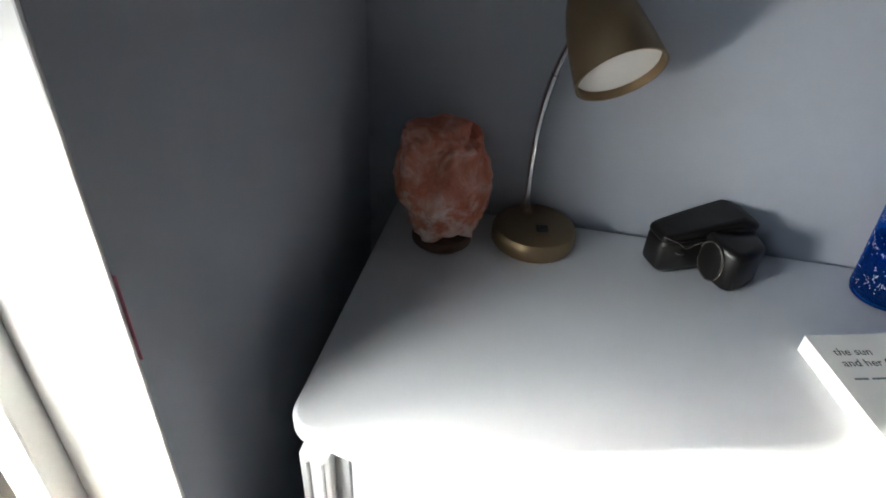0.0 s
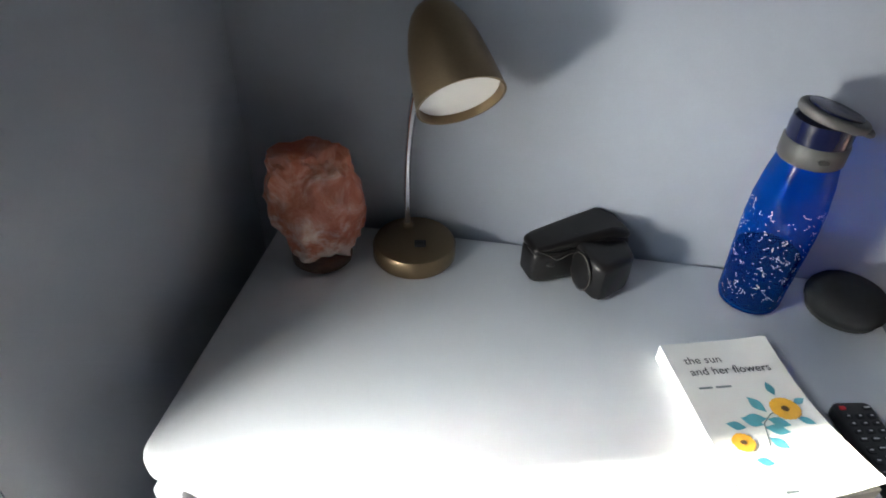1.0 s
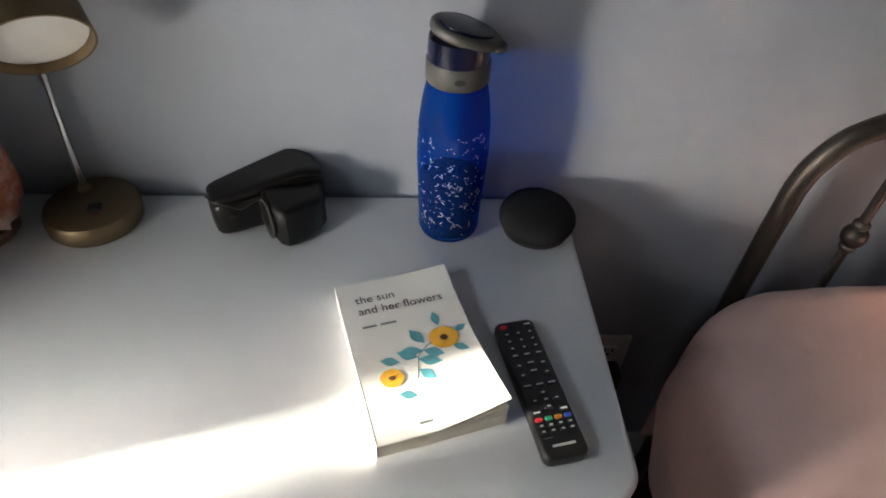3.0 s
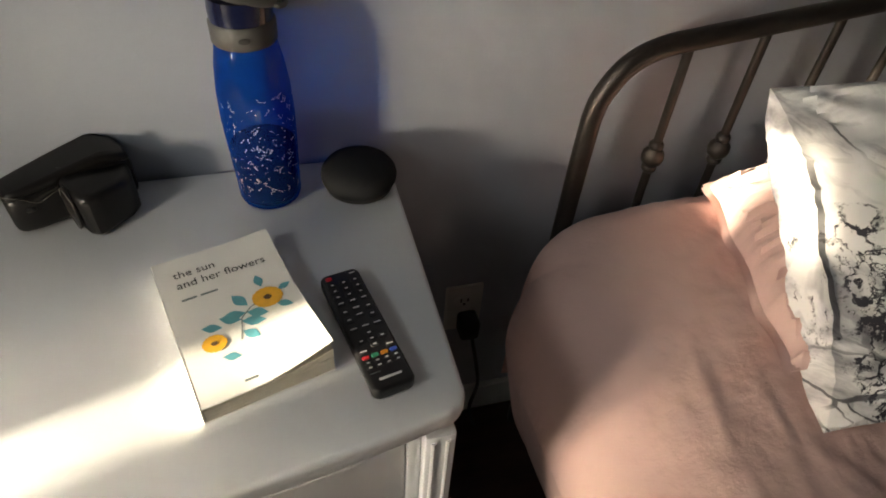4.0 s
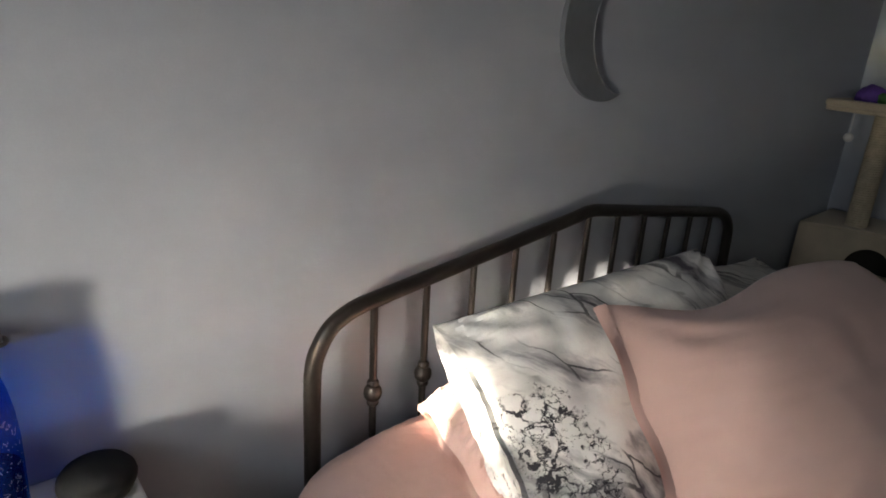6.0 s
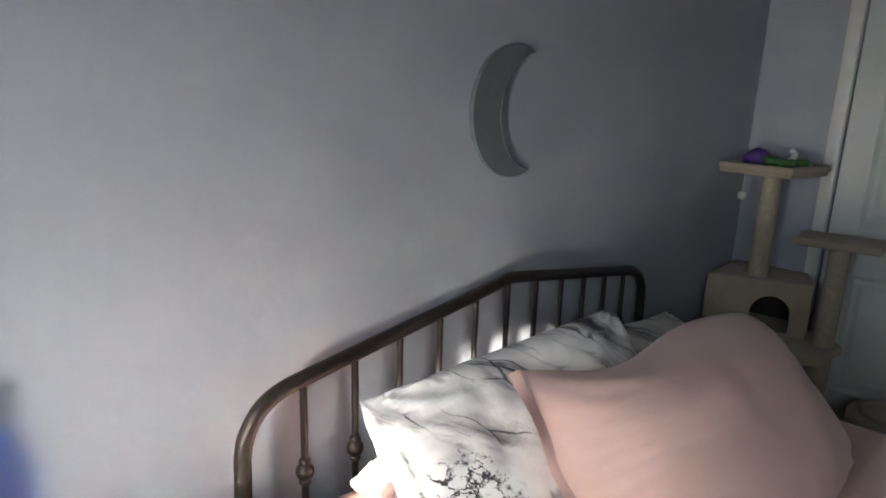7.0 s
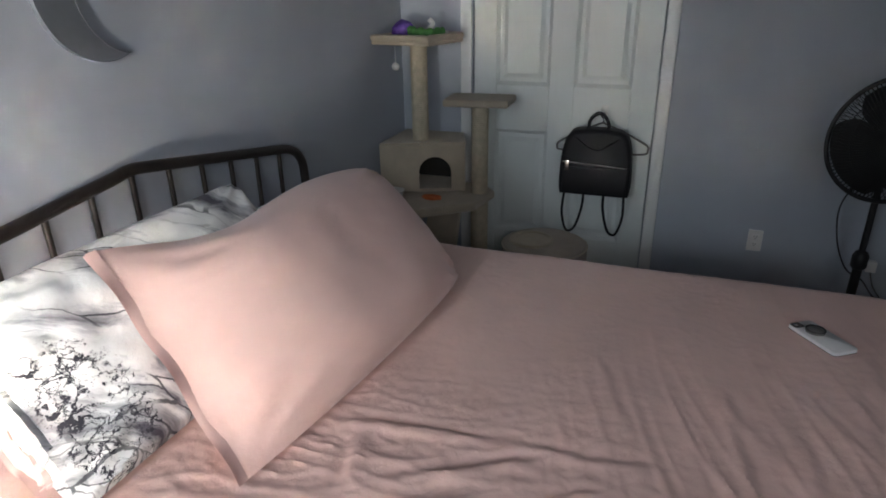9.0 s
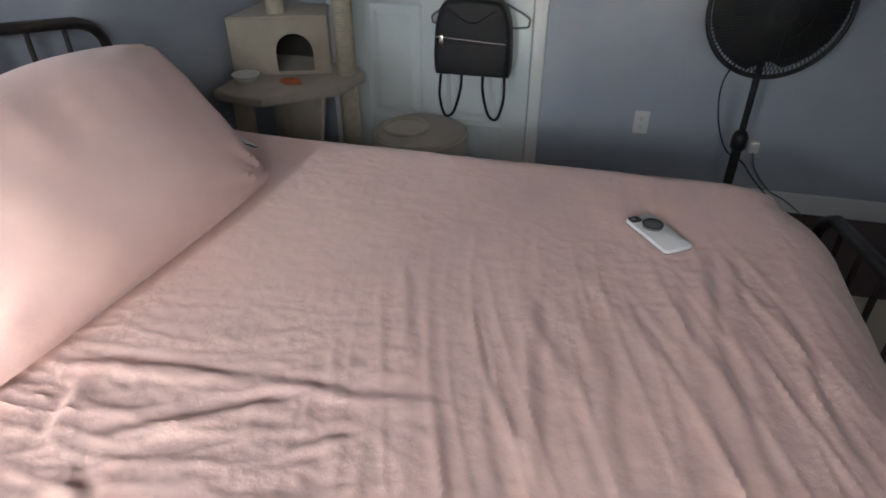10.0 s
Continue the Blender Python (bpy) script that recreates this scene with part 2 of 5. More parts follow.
STEMM = surface("grey_stem_ink", (0.16, 0.2, 0.2), 0.6)
BLACKP = surface("black_remote_plastic", (0.012, 0.012, 0.013), 0.32, vary=0.2, scale=40.0, grain=500.0)
KEYM = surface("black_rubber_keys", (0.02, 0.02, 0.022), 0.6)
GLYPH = surface("pale_key_print", (0.62, 0.62, 0.62), 0.6)
REDK = surface("red_key", (0.6, 0.02, 0.03), 0.5)
GREENK = surface("green_key", (0.03, 0.36, 0.2), 0.5)
YELLOWK = surface("orange_key", (0.65, 0.25, 0.02), 0.5)
BLUEK = surface("blue_key", (0.04, 0.10, 0.55), 0.5)
IVORY = surface("white_outlet_plastic", (0.72, 0.71, 0.68), 0.35, vary=0.03)
IRON = surface("dark_bronze_bed_metal", (0.042, 0.036, 0.032), 0.40, metal=0.6, vary=0.15, scale=12.0, grain=200.0, bump=0.08)
PINK = cloth("dusty_pink_cotton", (0.66, 0.45, 0.405), 0.05, crease=13.0, amount=0.14)
PINKS = cloth("dusty_pink_sheet", (0.65, 0.44, 0.392), 0.05, crease=48.0, amount=0.22)
MARBLE = marble_cloth()
MARBLE2 = marble_cloth("marble_print_cotton_streaks", (30.0, 20.0, 0))
MOONM = surface("grey_moon_metal", (0.17, 0.185, 0.21), 0.5, metal=0.3, vary=0.1, scale=8.0)
CARPET = surface("beige_plush", (0.43, 0.365, 0.28), 0.95, vary=0.14, scale=14.0, grain=420.0, bump=0.8, depth=0.004, sheen=0.3)
SISAL = surface("sisal_rope", (0.47, 0.41, 0.31), 0.95, vary=0.2, scale=40.0, grain=300.0, bump=0.35, depth=0.0015)
# near-black plush: the shade inside the cubby is put into the colour
HOLE = surface("plush_painted_shade", (0.022, 0.019, 0.016), 0.95)
FANM = surface("black_fan_plastic", (0.009, 0.009, 0.010), 0.5, vary=0.2)
NYLON = surface("black_nylon", (0.009, 0.009, 0.011), 0.55, vary=0.3, scale=12.0, grain=500.0, bump=0.4, spec=0.3)
ZIP = surface("silver_zip", (0.75, 0.7, 0.66), 0.25, metal=1.0)
PURPLE = surface("purple_toy_plush", (0.10, 0.045, 0.28), 0.8, vary=0.3, scale=40.0)
GREEN = surface("green_toy_plush", (0.06, 0.20, 0.05), 0.8, vary=0.4, scale=40.0)
WHITEF = surface("white_fluff", (0.7, 0.7, 0.68), 0.95, vary=0.1, scale=50.0)
ORANGE = surface("orange_toy", (0.5, 0.13, 0.04), 0.7, vary=0.3, scale=30.0)
TUB = surface("taupe_tub_fabric", (0.38, 0.335, 0.29), 0.9, vary=0.14, scale=10.0, grain=300.0, bump=0.4)
SILVER = surface("white_phone_case", (0.72, 0.73, 0.74), 0.22, vary=0.04)
GREYC = surface("grey_cord", (0.12, 0.12, 0.12), 0.6)
SCREENM = surface("pale_unseen_screen", (0.6, 0.6, 0.58), 0.9)
PINKLINE = surface("pink_edge_tape", (0.62, 0.22, 0.3), 0.6)


# ---- making things ----
def part(name, bm, mat, parent=None, label="", smooth=True):
    me = bpy.data.meshes.new(name)
    bmesh.ops.recalc_face_normals(bm, faces=bm.faces)
    bm.to_mesh(me)
    bm.free()
    me.materials.append(mat)
    if smooth:
        for p in me.polygons:
            p.use_smooth = True
        me.set_sharp_from_angle(angle=radians(38))
    ob = new(name, me)
    if parent is not None:
        ob.parent = parent
    if label:
        ob["label"] = label
    return ob


def thing(name, m, label, category, group=""):
    ob = new(name)
    ob.empty_display_size = 0.05
    ob.matrix_world = m
    return tagged(ob, label, category, group)


def box(lo, hi, bevel=0.0, seg=2, bm=None):
    out = bm or bmesh.new()
    tmp = bmesh.new()
    bmesh.ops.create_cube(tmp, size=1)
    c, s = [(a + b) / 2 for a, b in zip(lo, hi)], [abs(b - a) for a, b in zip(lo, hi)]
    for v in tmp.verts:
        v.co = Vector((c[0] + v.co.x * s[0], c[1] + v.co.y * s[1], c[2] + v.co.z * s[2]))
    if bevel:
        bmesh.ops.bevel(tmp, geom=tmp.edges[:], offset=bevel, segments=seg, affect='EDGES', profile=0.5)
    me = bpy.data.meshes.new("tmp")
    tmp.to_mesh(me)
    tmp.free()
    out.from_mesh(me)
    bpy.data.meshes.remove(me)
    return out


def lathe(profile, seg=32, at=(0, 0, 0), bm=None, squash=1.0):
    """Turn (radius, height) pairs round the z axis."""
    bm = bm or bmesh.new()
    rings = []
    for r, z in profile:
        if r < 1e-6:
            rings.append([bm.verts.new((at[0], at[1], at[2] + z))])
        else:
            rings.append([bm.verts.new((at[0] + r * math.cos(a), at[1] + squash * r * math.sin(a), at[2] + z)) for a in (2 * math.pi * k / seg for k in range(seg))])
    for a, b in zip(rings, rings[1:]):
        for k in range(seg):
            quad = [a[k % len(a)], a[(k + 1) % len(a)], b[(k + 1) % len(b)], b[k % len(b)]]
            face = list(dict.fromkeys(quad))
            if len(face) > 2:
                bm.faces.new(face)
    for ring, flip in ((rings[0], True), (rings[-1], False)):
        if len(ring) > 1:
            bm.faces.new(ring[::-1] if flip else ring)
    return bm


def tube(points, r, seg=10, bm=None, closed=False):
    """A round bar along points."""
    bm = bm or bmesh.new()
    pts = [Vector(p) for p in points]
    n = len(pts)
    rad = r if callable(r) else (lambda k: r)
    up, rings = None, []
    for k in range(n):
        a = pts[(k - 1) % n] if (closed or k > 0) else pts[k]
        b = pts[(k + 1) % n] if (closed or k < n - 1) else pts[k]
        d = (b - a).normalized()
        if up is None:
            up = d.orthogonal().normalized()
        up = (up - d * up.dot(d)).normalized()
        side = d.cross(up)
        rings.append([bm.verts.new(pts[k] + rad(k) * (math.cos(t) * up + math.sin(t) * side)) for t in (2 * math.pi * j / seg for j in range(seg))])
    pairs = list(zip(rings, rings[1:])) + ([(rings[-1], rings[0])] if closed else [])
    for a, b in pairs:
        for j in range(seg):
            bm.faces.new((a[j], a[(j + 1) % seg], b[(j + 1) % seg], b[j]))
    if not closed:
        bm.faces.new(rings[0][::-1])
        bm.faces.new(rings[-1])
    return bm


def smooth_line(points, per=8):
    """Catmull-Rom through points."""
    p = [Vector(q) for q in points]
    p = [2 * p[0] - p[1]] + p + [2 * p[-1] - p[-2]]
    out = []
    for k in range(1, len(p) - 2):
        for j in range(per):
            t = j / per
            out.append(0.5 * (2 * p[k] + (p[k + 1] - p[k - 1]) * t + (2 * p[k - 1] - 5 * p[k] + 4 * p[k + 1] - p[k + 2]) * t * t + (3 * p[k] - p[k - 1] - 3 * p[k + 1] + p[k + 2]) * t ** 3))
    return out + [p[-2]]


def prism(outline, z0, z1, bevel=0.0, seg=2, bm=None):
    """A flat outline (x, y) given a height."""
    out = bm or bmesh.new()
    tmp = bmesh.new()
    face = tmp.faces.new([tmp.verts.new((x, y, z0)) for x, y in outline])
    ext = bmesh.ops.extrude_face_region(tmp, geom=[face])
    bmesh.ops.translate(tmp, verts=[v for v in ext["geom"] if isinstance(v, bmesh.types.BMVert)], vec=(0, 0, z1 - z0))
    if bevel:
        rim = [e for e in tmp.edges if abs(e.verts[0].co.z - e.verts[1].co.z) < 1e-7]
        bmesh.ops.bevel(tmp, geom=rim, offset=bevel, segments=seg, affect='EDGES', profile=0.5)
    me = bpy.data.meshes.new("tmp")
    tmp.to_mesh(me)
    tmp.free()
    out.from_mesh(me)
    bpy.data.meshes.remove(me)
    return out


def round_rect(w, h, r, seg=6):
    pts = []
    for cx, cy, a0 in ((w / 2 - r, h / 2 - r, 0), (-w / 2 + r, h / 2 - r, 90), (-w / 2 + r, -h / 2 + r, 180), (w / 2 - r, -h / 2 + r, 270)):
        pts += [(cx + r * math.cos(radians(a0 + 90 * k / seg)), cy + r * math.sin(radians(a0 + 90 * k / seg))) for k in range(seg + 1)]
    return pts


def disc(n, rx, ry, cx=0, cy=0, turn=0):
    return [(cx + rx * math.cos(a) * math.cos(turn) - ry * math.sin(a) * math.sin(turn), cy + rx * math.cos(a) * math.sin(turn) + ry * math.sin(a) * math.cos(turn)) for a in (2 * math.pi * k / n for k in range(n))]


def moved(bm, m):
    bmesh.ops.transform(bm, matrix=m, verts=bm.verts)
    return bm


def written(name, words, size, m, mat, parent, label=""):
    """Words in the built-in font, as a thin mesh."""
    cu = bpy.data.curves.new(name, 'FONT')
    cu.body, cu.size, cu.extrude, cu.resolution_u = words, size, 0.00008, 3
    tmp = new(name, cu)
    bpy.context.view_layer.update()
    me = bpy.data.meshes.new_from_object(tmp.evaluated_get(bpy.context.evaluated_depsgraph_get()))
    bpy.data.objects.remove(tmp)
    bpy.data.curves.remove(cu)
    me.transform(m)
    me.materials.clear()
    me.materials.append(mat)
    ob = new(name, me)
    ob.parent = parent
    if label:
        ob["label"] = label
    return ob


def structure(name, bm, mat, label, category, smooth=False):
    return tagged(part(name, bm, mat, None, "", smooth), label, category, "", "structure")


# ---- the room ----
FLOOR, CEILING, NORTH, EAST, SOUTH = 0.12, 2.56, 0.015, 3.62, -3.1
TOP = 0.82                                  # height of the dresser's top

structure("floor", box((-0.5, SOUTH - 0.2, FLOOR - 0.1), (EAST + 0.2, NORTH + 0.2, FLOOR)), FLOORM, "dark brown wooden floor, mostly hidden by the bed", "floor")
structure("ceiling", box((-0.5, SOUTH - 0.2, CEILING), (EAST + 0.2, NORTH + 0.2, CEILING + 0.1)), CEIL, "plain white painted ceiling", "ceiling")
structure("wall_north", box((-0.3, NORTH, FLOOR), (EAST + 0.12, NORTH + 0.12, CEILING)), WALL, "pale grey-blue painted wall behind dresser and bed", "wall")
structure("wall_south", box((-0.3, SOUTH - 0.12, FLOOR), (EAST + 0.12, SOUTH, CEILING)), WALL, "pale grey-blue painted wall", "wall")

# east wall with the door's opening
DY0, DY1, DTOP = -0.322, -1.108, FLOOR + 2.03
bm = box((EAST, DY0, FLOOR), (EAST + 0.12, NORTH, CEILING))
box((EAST, SOUTH, FLOOR), (EAST + 0.12, DY1, CEILING), bm=bm)
box((EAST, DY1, DTOP), (EAST + 0.12, DY0, CEILING), bm=bm)
structure("wall_east", bm, WALL, "grey-blue painted wall with a white door in it", "wall")

# west wall, a little out of square, with the window's opening
WEST = pose(0.146, NORTH, 0, 0, 0, -4.0)     # local y runs along the wall, local x = 0 is its face
WY0, WY1, WZ0, WZ1 = -0.480, -1.05, 0.62, 2.05
bm = box((-0.2, WY0, FLOOR), (0, 0.05, CEILING))
# a second opening, out of view, added for the fill lamp
VY0, VY1, VZ0, VZ1 = -1.25, -2.05, 0.85, 2.0
box((-0.2, VY0, FLOOR), (0, WY1, CEILING), bm=bm)
box((-0.2, SOUTH - 0.3, FLOOR), (0, VY1, CEILING), bm=bm)
box((-0.2, VY1, FLOOR), (0, VY0, VZ0), bm=bm)
box((-0.2, VY1, VZ1), (0, VY0, CEILING), bm=bm)
box((-0.2, WY1, FLOOR), (0, WY0, WZ0), bm=bm)
box((-0.2, WY1, WZ1), (0, WY0, CEILING), bm=bm)
structure("wall_west", moved(bm, WEST), WALL, "grey-brown shaded wall with a window opening in it", "wall")

window = tagged(new("window_1"), "white framed window with deep lit reveal", "window", "", "structure")
window.matrix_world = WEST
for name, lo, hi in (("window_reveal", (-0.115, WY0 - 0.006, WZ0 + 0.02), (0.003, WY0 - 0.002, WZ1)), ("window_reveal", (-0.115, WY1 + 0.002, WZ0 + 0.02), (0.003, WY1 + 0.012, WZ1)),
                     ("window_reveal", (-0.115, WY1 + 0.012, WZ1 - 0.012), (0.003, WY0 - 0.012, WZ1 - 0.002)), ("window_sill", (-0.16, WY1 + 0.002, WZ0 + 0.002), (0.03, WY0 - 0.002, WZ0 + 0.02))):
    part(name, box(lo, hi, 0.002), TRIM, window, smooth=False)
for lo, hi in (((-0.165, WY0 - 0.036, WZ0 + 0.02), (-0.115, WY0 - 0.002, WZ1)), ((-0.165, WY1 + 0.002, WZ0 + 0.02), (-0.115, WY1 + 0.036, WZ1)),
               ((-0.165, WY1 + 0.036, WZ0 + 0.02), (-0.115, WY0 - 0.036, WZ0 + 0.06)), ((-0.165, WY1 + 0.036, WZ1 - 0.04), (-0.115, WY0 - 0.036, WZ1))):
    part("window_frame", box(lo, hi, 0.004), TRIM, window, smooth=False)
gm, gnt, gb = material("window_glass")
gb.inputs["Transmission Weight"].default_value, gb.inputs["Roughness"].default_value = 1.0, 0.0
pane = part("pane", box((-0.142, WY1 + 0.036, WZ0 + 0.06), (-0.138, WY0 - 0.036, WZ1 - 0.04)), gm, window, smooth=False)
pane.visible_shadow = False
# strip of torn pink tape along the reveal's edge
part("edge_tape", box((-0.001, WY0 - 0.0004, 0.945), (0.0034, WY0 + 0.0004, 1.025), 0.0003), PINKLINE, window, "torn pink tape on the edge", smooth=False)

# an unseen mask added outside; its cut-out leaves a slit of sun beside the reveal and a thin crack slanting off it
shutter = thing("added_sun_mask", WEST, "unseen pale panel added outside the window to shape the sun", "shutter")
edge = WY0 - 0.148
part("panel", moved(prism([(WY1 - 0.05, WZ0 - 0.03), (edge, WZ0 - 0.03), (edge, 1.105), (edge - 0.078, 1.113), (edge - 0.210, 1.000), (edge - 0.210, 1.026), (edge - 0.078, 1.141), (edge - 0.012, 1.125), (WY0 + 0.03, 1.125), (WY0 + 0.03, WZ1 + 0.05), (WY1 - 0.05, WZ1 + 0.05)], 0, 0.012), Matrix(((0, 0, 1, -0.222), (1, 0, 0, 0), (0, 1, 0, 0), (0, 0, 0, 1)))), SCREENM, shutter, smooth=False)
for k in range(9):
    z = WZ0 + 0.05 + 0.12 * k
    part("slat", moved(box((-0.004, WY1 + 0.02, -0.045), (0.004, edge - 0.12, 0.045), 0.002), pose(-0.232, 0, z, 0, 18, 0)), SCREENM, shutter, smooth=False)

# added window and blind, never in view, behind the fill lamp
unseen_window = tagged(new("added_window"), "unseen white window with drawn blind, added to go with the fill light", "window", "", "structure")
unseen_window.matrix_world = WEST
for lo, hi in (((-0.165, VY0 - 0.045, VZ0 + 0.002), (-0.115, VY0 - 0.002, VZ1 - 0.002)), ((-0.165, VY1 + 0.002, VZ0 + 0.002), (-0.115, VY1 + 0.045, VZ1 - 0.002)),
               ((-0.165, VY1 + 0.045, VZ0 + 0.002), (-0.115, VY0 - 0.045, VZ0 + 0.045)), ((-0.165, VY1 + 0.045, VZ1 - 0.045), (-0.115, VY0 - 0.045, VZ1 - 0.002))):
    part("window_frame", box(lo, hi, 0.004), TRIM, unseen_window, smooth=False)
blind2 = thing("added_blind", WEST, "pale cloth blind added over the unseen window", "blind")
part("cloth", box((-0.108, VY1 + 0.004, VZ0 + 0.004), (-0.104, VY0 - 0.004, VZ1 - 0.004)), SCREENM, blind2, smooth=False)

structure("wall_hall", box((EAST + 0.1205, DY1 - 0.15, FLOOR - 0.1), (EAST + 0.18, DY0 + 0.15, CEILING)), WALL, "plain wall closing the passage behind the door", "wall")

# door: six panels, casing
door = tagged(new("door_1"), "white six-panel interior door, closed", "door", "", "structure")
door.matrix_world = pose(EAST + 0.012, DY0, FLOOR)
DW = DY0 - DY1
# rails and stiles, front face local x = 0.0; local y runs to -DW
STILE, MID = 0.105, 0.105
pw = (DW - 2 * STILE - MID) / 2
rows_z = ((0.235, 0.715), (0.915, 1.39), (1.50, 1.90))
bm = bmesh.new()
for lo, hi in (((0, -STILE, 0.005), (0.035, -0.003, 2.027)), ((0, -DW + 0.003, 0.005), (0.035, -DW + STILE, 2.027)), ((0, -STILE - pw - MID, 0.005), (0.035, -STILE - pw, 2.027))):
    box(lo, hi, 0.003, bm=bm)
edges = [0.005] + [z for r in rows_z for z in r] + [2.027]
for z0, z1 in zip(edges[0::2], edges[1::2]):
    for y0 in (-STILE, -STILE - pw - MID):
        box((0.0004, y0 - pw, z0), (0.0346, y0, z1), 0.003, bm=bm)
part("door_leaf", bm, DOORP, door, smooth=False)
for z0, z1 in rows_z:
    for y0 in (-STILE, -STILE - pw - MID):
        bm = bmesh.new()
        ring = [[bm.verts.new((x, y, z)) for y, z in ((y0 - i, z0 + i), (y0 - pw + i, z0 + i), (y0 - pw + i, z1 - i), (y0 - i, z1 - i))] for x, i in ((0.002, 0.0), (0.013, 0.014), (0.012, 0.03), (0.004, 0.048))]
        for a, b in zip(ring, ring[1:]):
            for k in range(4):
                bm.faces.new((a[k], a[(k + 1) % 4], b[(k + 1) % 4], b[k]))
        bm.faces.new(ring[-1])
        back = [bm.verts.new((0.03, v.co.y, v.co.z)) for v in ring[0]]
        for k in range(4):
            bm.faces.new((ring[0][k], ring[0][(k + 1) % 4], back[(k + 1) % 4], back[k]))
        part("door_panel", bm, DOORP, door, smooth=False)
casing = tagged(new("door_casing"), "white moulded door casing", "trim", "", "structure")
casing.matrix_world = pose(EAST, 0, FLOOR)
for y0, y1 in ((DY0 + 0.003, DY0 + 0.052), (DY1 - 0.052, DY1 - 0.003)):
    part("casing_board", box((-0.016, y0, 0), (-0.001, y1, 2.085), 0.005), TRIM, casing)
part("casing_board", box((-0.0165, DY1 - 0.052, 2.035), (-0.0012, DY0 + 0.052, 2.087), 0.005), TRIM, casing)

for name, lo, hi in (("baseboard_east", (EAST - 0.014, SOUTH + 0.02, FLOOR), (EAST - 0.001, DY1 - 0.054, FLOOR + 0.085)), ("baseboard_corner", (EAST - 0.014, DY0 + 0.054, FLOOR), (EAST - 0.001, NORTH - 0.016, FLOOR + 0.085)),
                     ("baseboard_north", (0.17, NORTH - 0.014, FLOOR), (EAST - 0.02, NORTH - 0.001, FLOOR + 0.085))):
    structure(name, box(lo, hi, 0.004), TRIM, "white painted baseboard", "baseboard")


# ---- dresser and what stands on it ----
def dresser_outline(x0, x1, yb, ys, bow, r):
    """Plan of the top: straight back and sides, rounded front corners, bowed front."""
    pts = [(x1, yb), (x0, yb)]
    pts += [(x0 + r - r * math.cos(a), ys + r - r * math.sin(a)) for a in (radians(90 * k / 8) for k in range(9))]
    n = 24
    for k in range(1, n):
        u = k / n
        pts.append((x0 + r + (x1 - x0 - 2 * r) * u, ys - bow * math.sin(math.pi * u) ** 0.9))
    pts += [(x1 - r + r * math.sin(a), ys + r - r * math.cos(a)) for a in (radians(90 * k / 8) for k in range(9))]
    return pts


def build_dresser():
    d = thing("dresser", pose(0, 0, 0), "white lacquered chest of drawers with a bowed front", "dresser")
    x0, x1, back = 0.188, 0.988, NORTH - 0.004
    part("top", prism(dresser_outline(x0, x1, back, -0.408, 0.042, 0.030), TOP - 0.024, TOP, 0.006, 3), LACQ, d)
    part("moulding", prism(dresser_outline(x0 + 0.008, x1 - 0.008, back - 0.004, -0.400, 0.040, 0.026), TOP - 0.036, TOP - 0.024, 0.004), LACQ, d)
    zb = 0.26
    part("side_panel", box((x0 + 0.014, -0.375, zb), (x0 + 0.032, back - 0.006, TOP - 0.036), 0.002), LACQ, d)
    part("side_panel", box((x1 - 0.032, -0.375, zb), (x1 - 0.014, back - 0.006, TOP - 0.036), 0.002), LACQ, d)
    part("back_panel", box((x0 + 0.033, back - 0.02, zb), (x1 - 0.033, back - 0.008, TOP - 0.037)), LACQ, d)
    # core coloured near black, so the shade in the drawer gaps is painted
    part("inner_body", prism([(x, y + 0.03) for x, y in dresser_outline(x0 + 0.034, x1 - 0.034, back - 0.055, -0.395, 0.038, 0.01)], zb, TOP - 0.038), DARKGAP, d)
    # reeded corner posts running down into legs
    for cx in (x0 + 0.028, x1 - 0.028):
        bm = box((cx - 0.016, -0.408, FLOOR + 0.12), (cx + 0.016, -0.374, TOP - 0.036), 0.004)
        for k in (-0.0075, 0.0075):
            tube([(cx + k, -0.4075, zb + 0.02), (cx + k, -0.4075, TOP - 0.045)], 0.0028, 8, bm=bm)
        part("corner_post", bm, LACQ, d)
        part("front_leg", lathe([(0.010, 0), (0.014, 0.03), (0.020, 0.10), (0.018, 0.121)], 14, (cx, -0.391, FLOOR)), LACQ, d)
        part("back_leg", box((cx - 0.014, back - 0.045, FLOOR), (cx + 0.014, back - 0.012, zb), 0.003), LACQ, d)
    for sx in (x0 + 0.0442, x1 - 0.0592):
        part("face_stile", box((sx, -0.3965, zb), (sx + 0.015, -0.380, TOP - 0.0362), 0.002), LACQ, d)
    # three bowed drawers, set in with a dark joint round each
    da, db = x0 + 0.061, x1 - 0.061
    for k in range(3):
        z1 = TOP - 0.046 - k * 0.165
        z0 = z1 - 0.157

        def bowed(a, b, ys, bow, zz0, zz1):
            n = 20
            pts = [(a + (b - a) * j / n, ys - bow * math.sin(math.pi * (0.06 + 0.88 * j / n)) ** 0.9) for j in range(n + 1)]
            return prism(pts + [(b, ys + 0.02), (a, ys + 0.02)], zz0, zz1, 0.002)
        dr = part("drawer_front", bowed(da, db, -0.386, 0.040, z0, z1), LACQ, d)
        part("drawer_bead", bowed(da + 0.018, db - 0.018, -0.389, 0.0405, z0 + 0.018, z1 - 0.018), LACQ, dr)
        for hx in (0.36, 0.64):
            X = da + (db - da) * hx
            part("knob", moved(lathe([(0.006, 0), (0.005, 0.012), (0.013, 0.018), (0.014, 0.024), (0.008, 0.029), (0, 0.030)], 16), Matrix.Translation((X, -0.424, (z0 + z1) / 2)) @ pose(0, 0, 0, 90)), LACQ, dr)
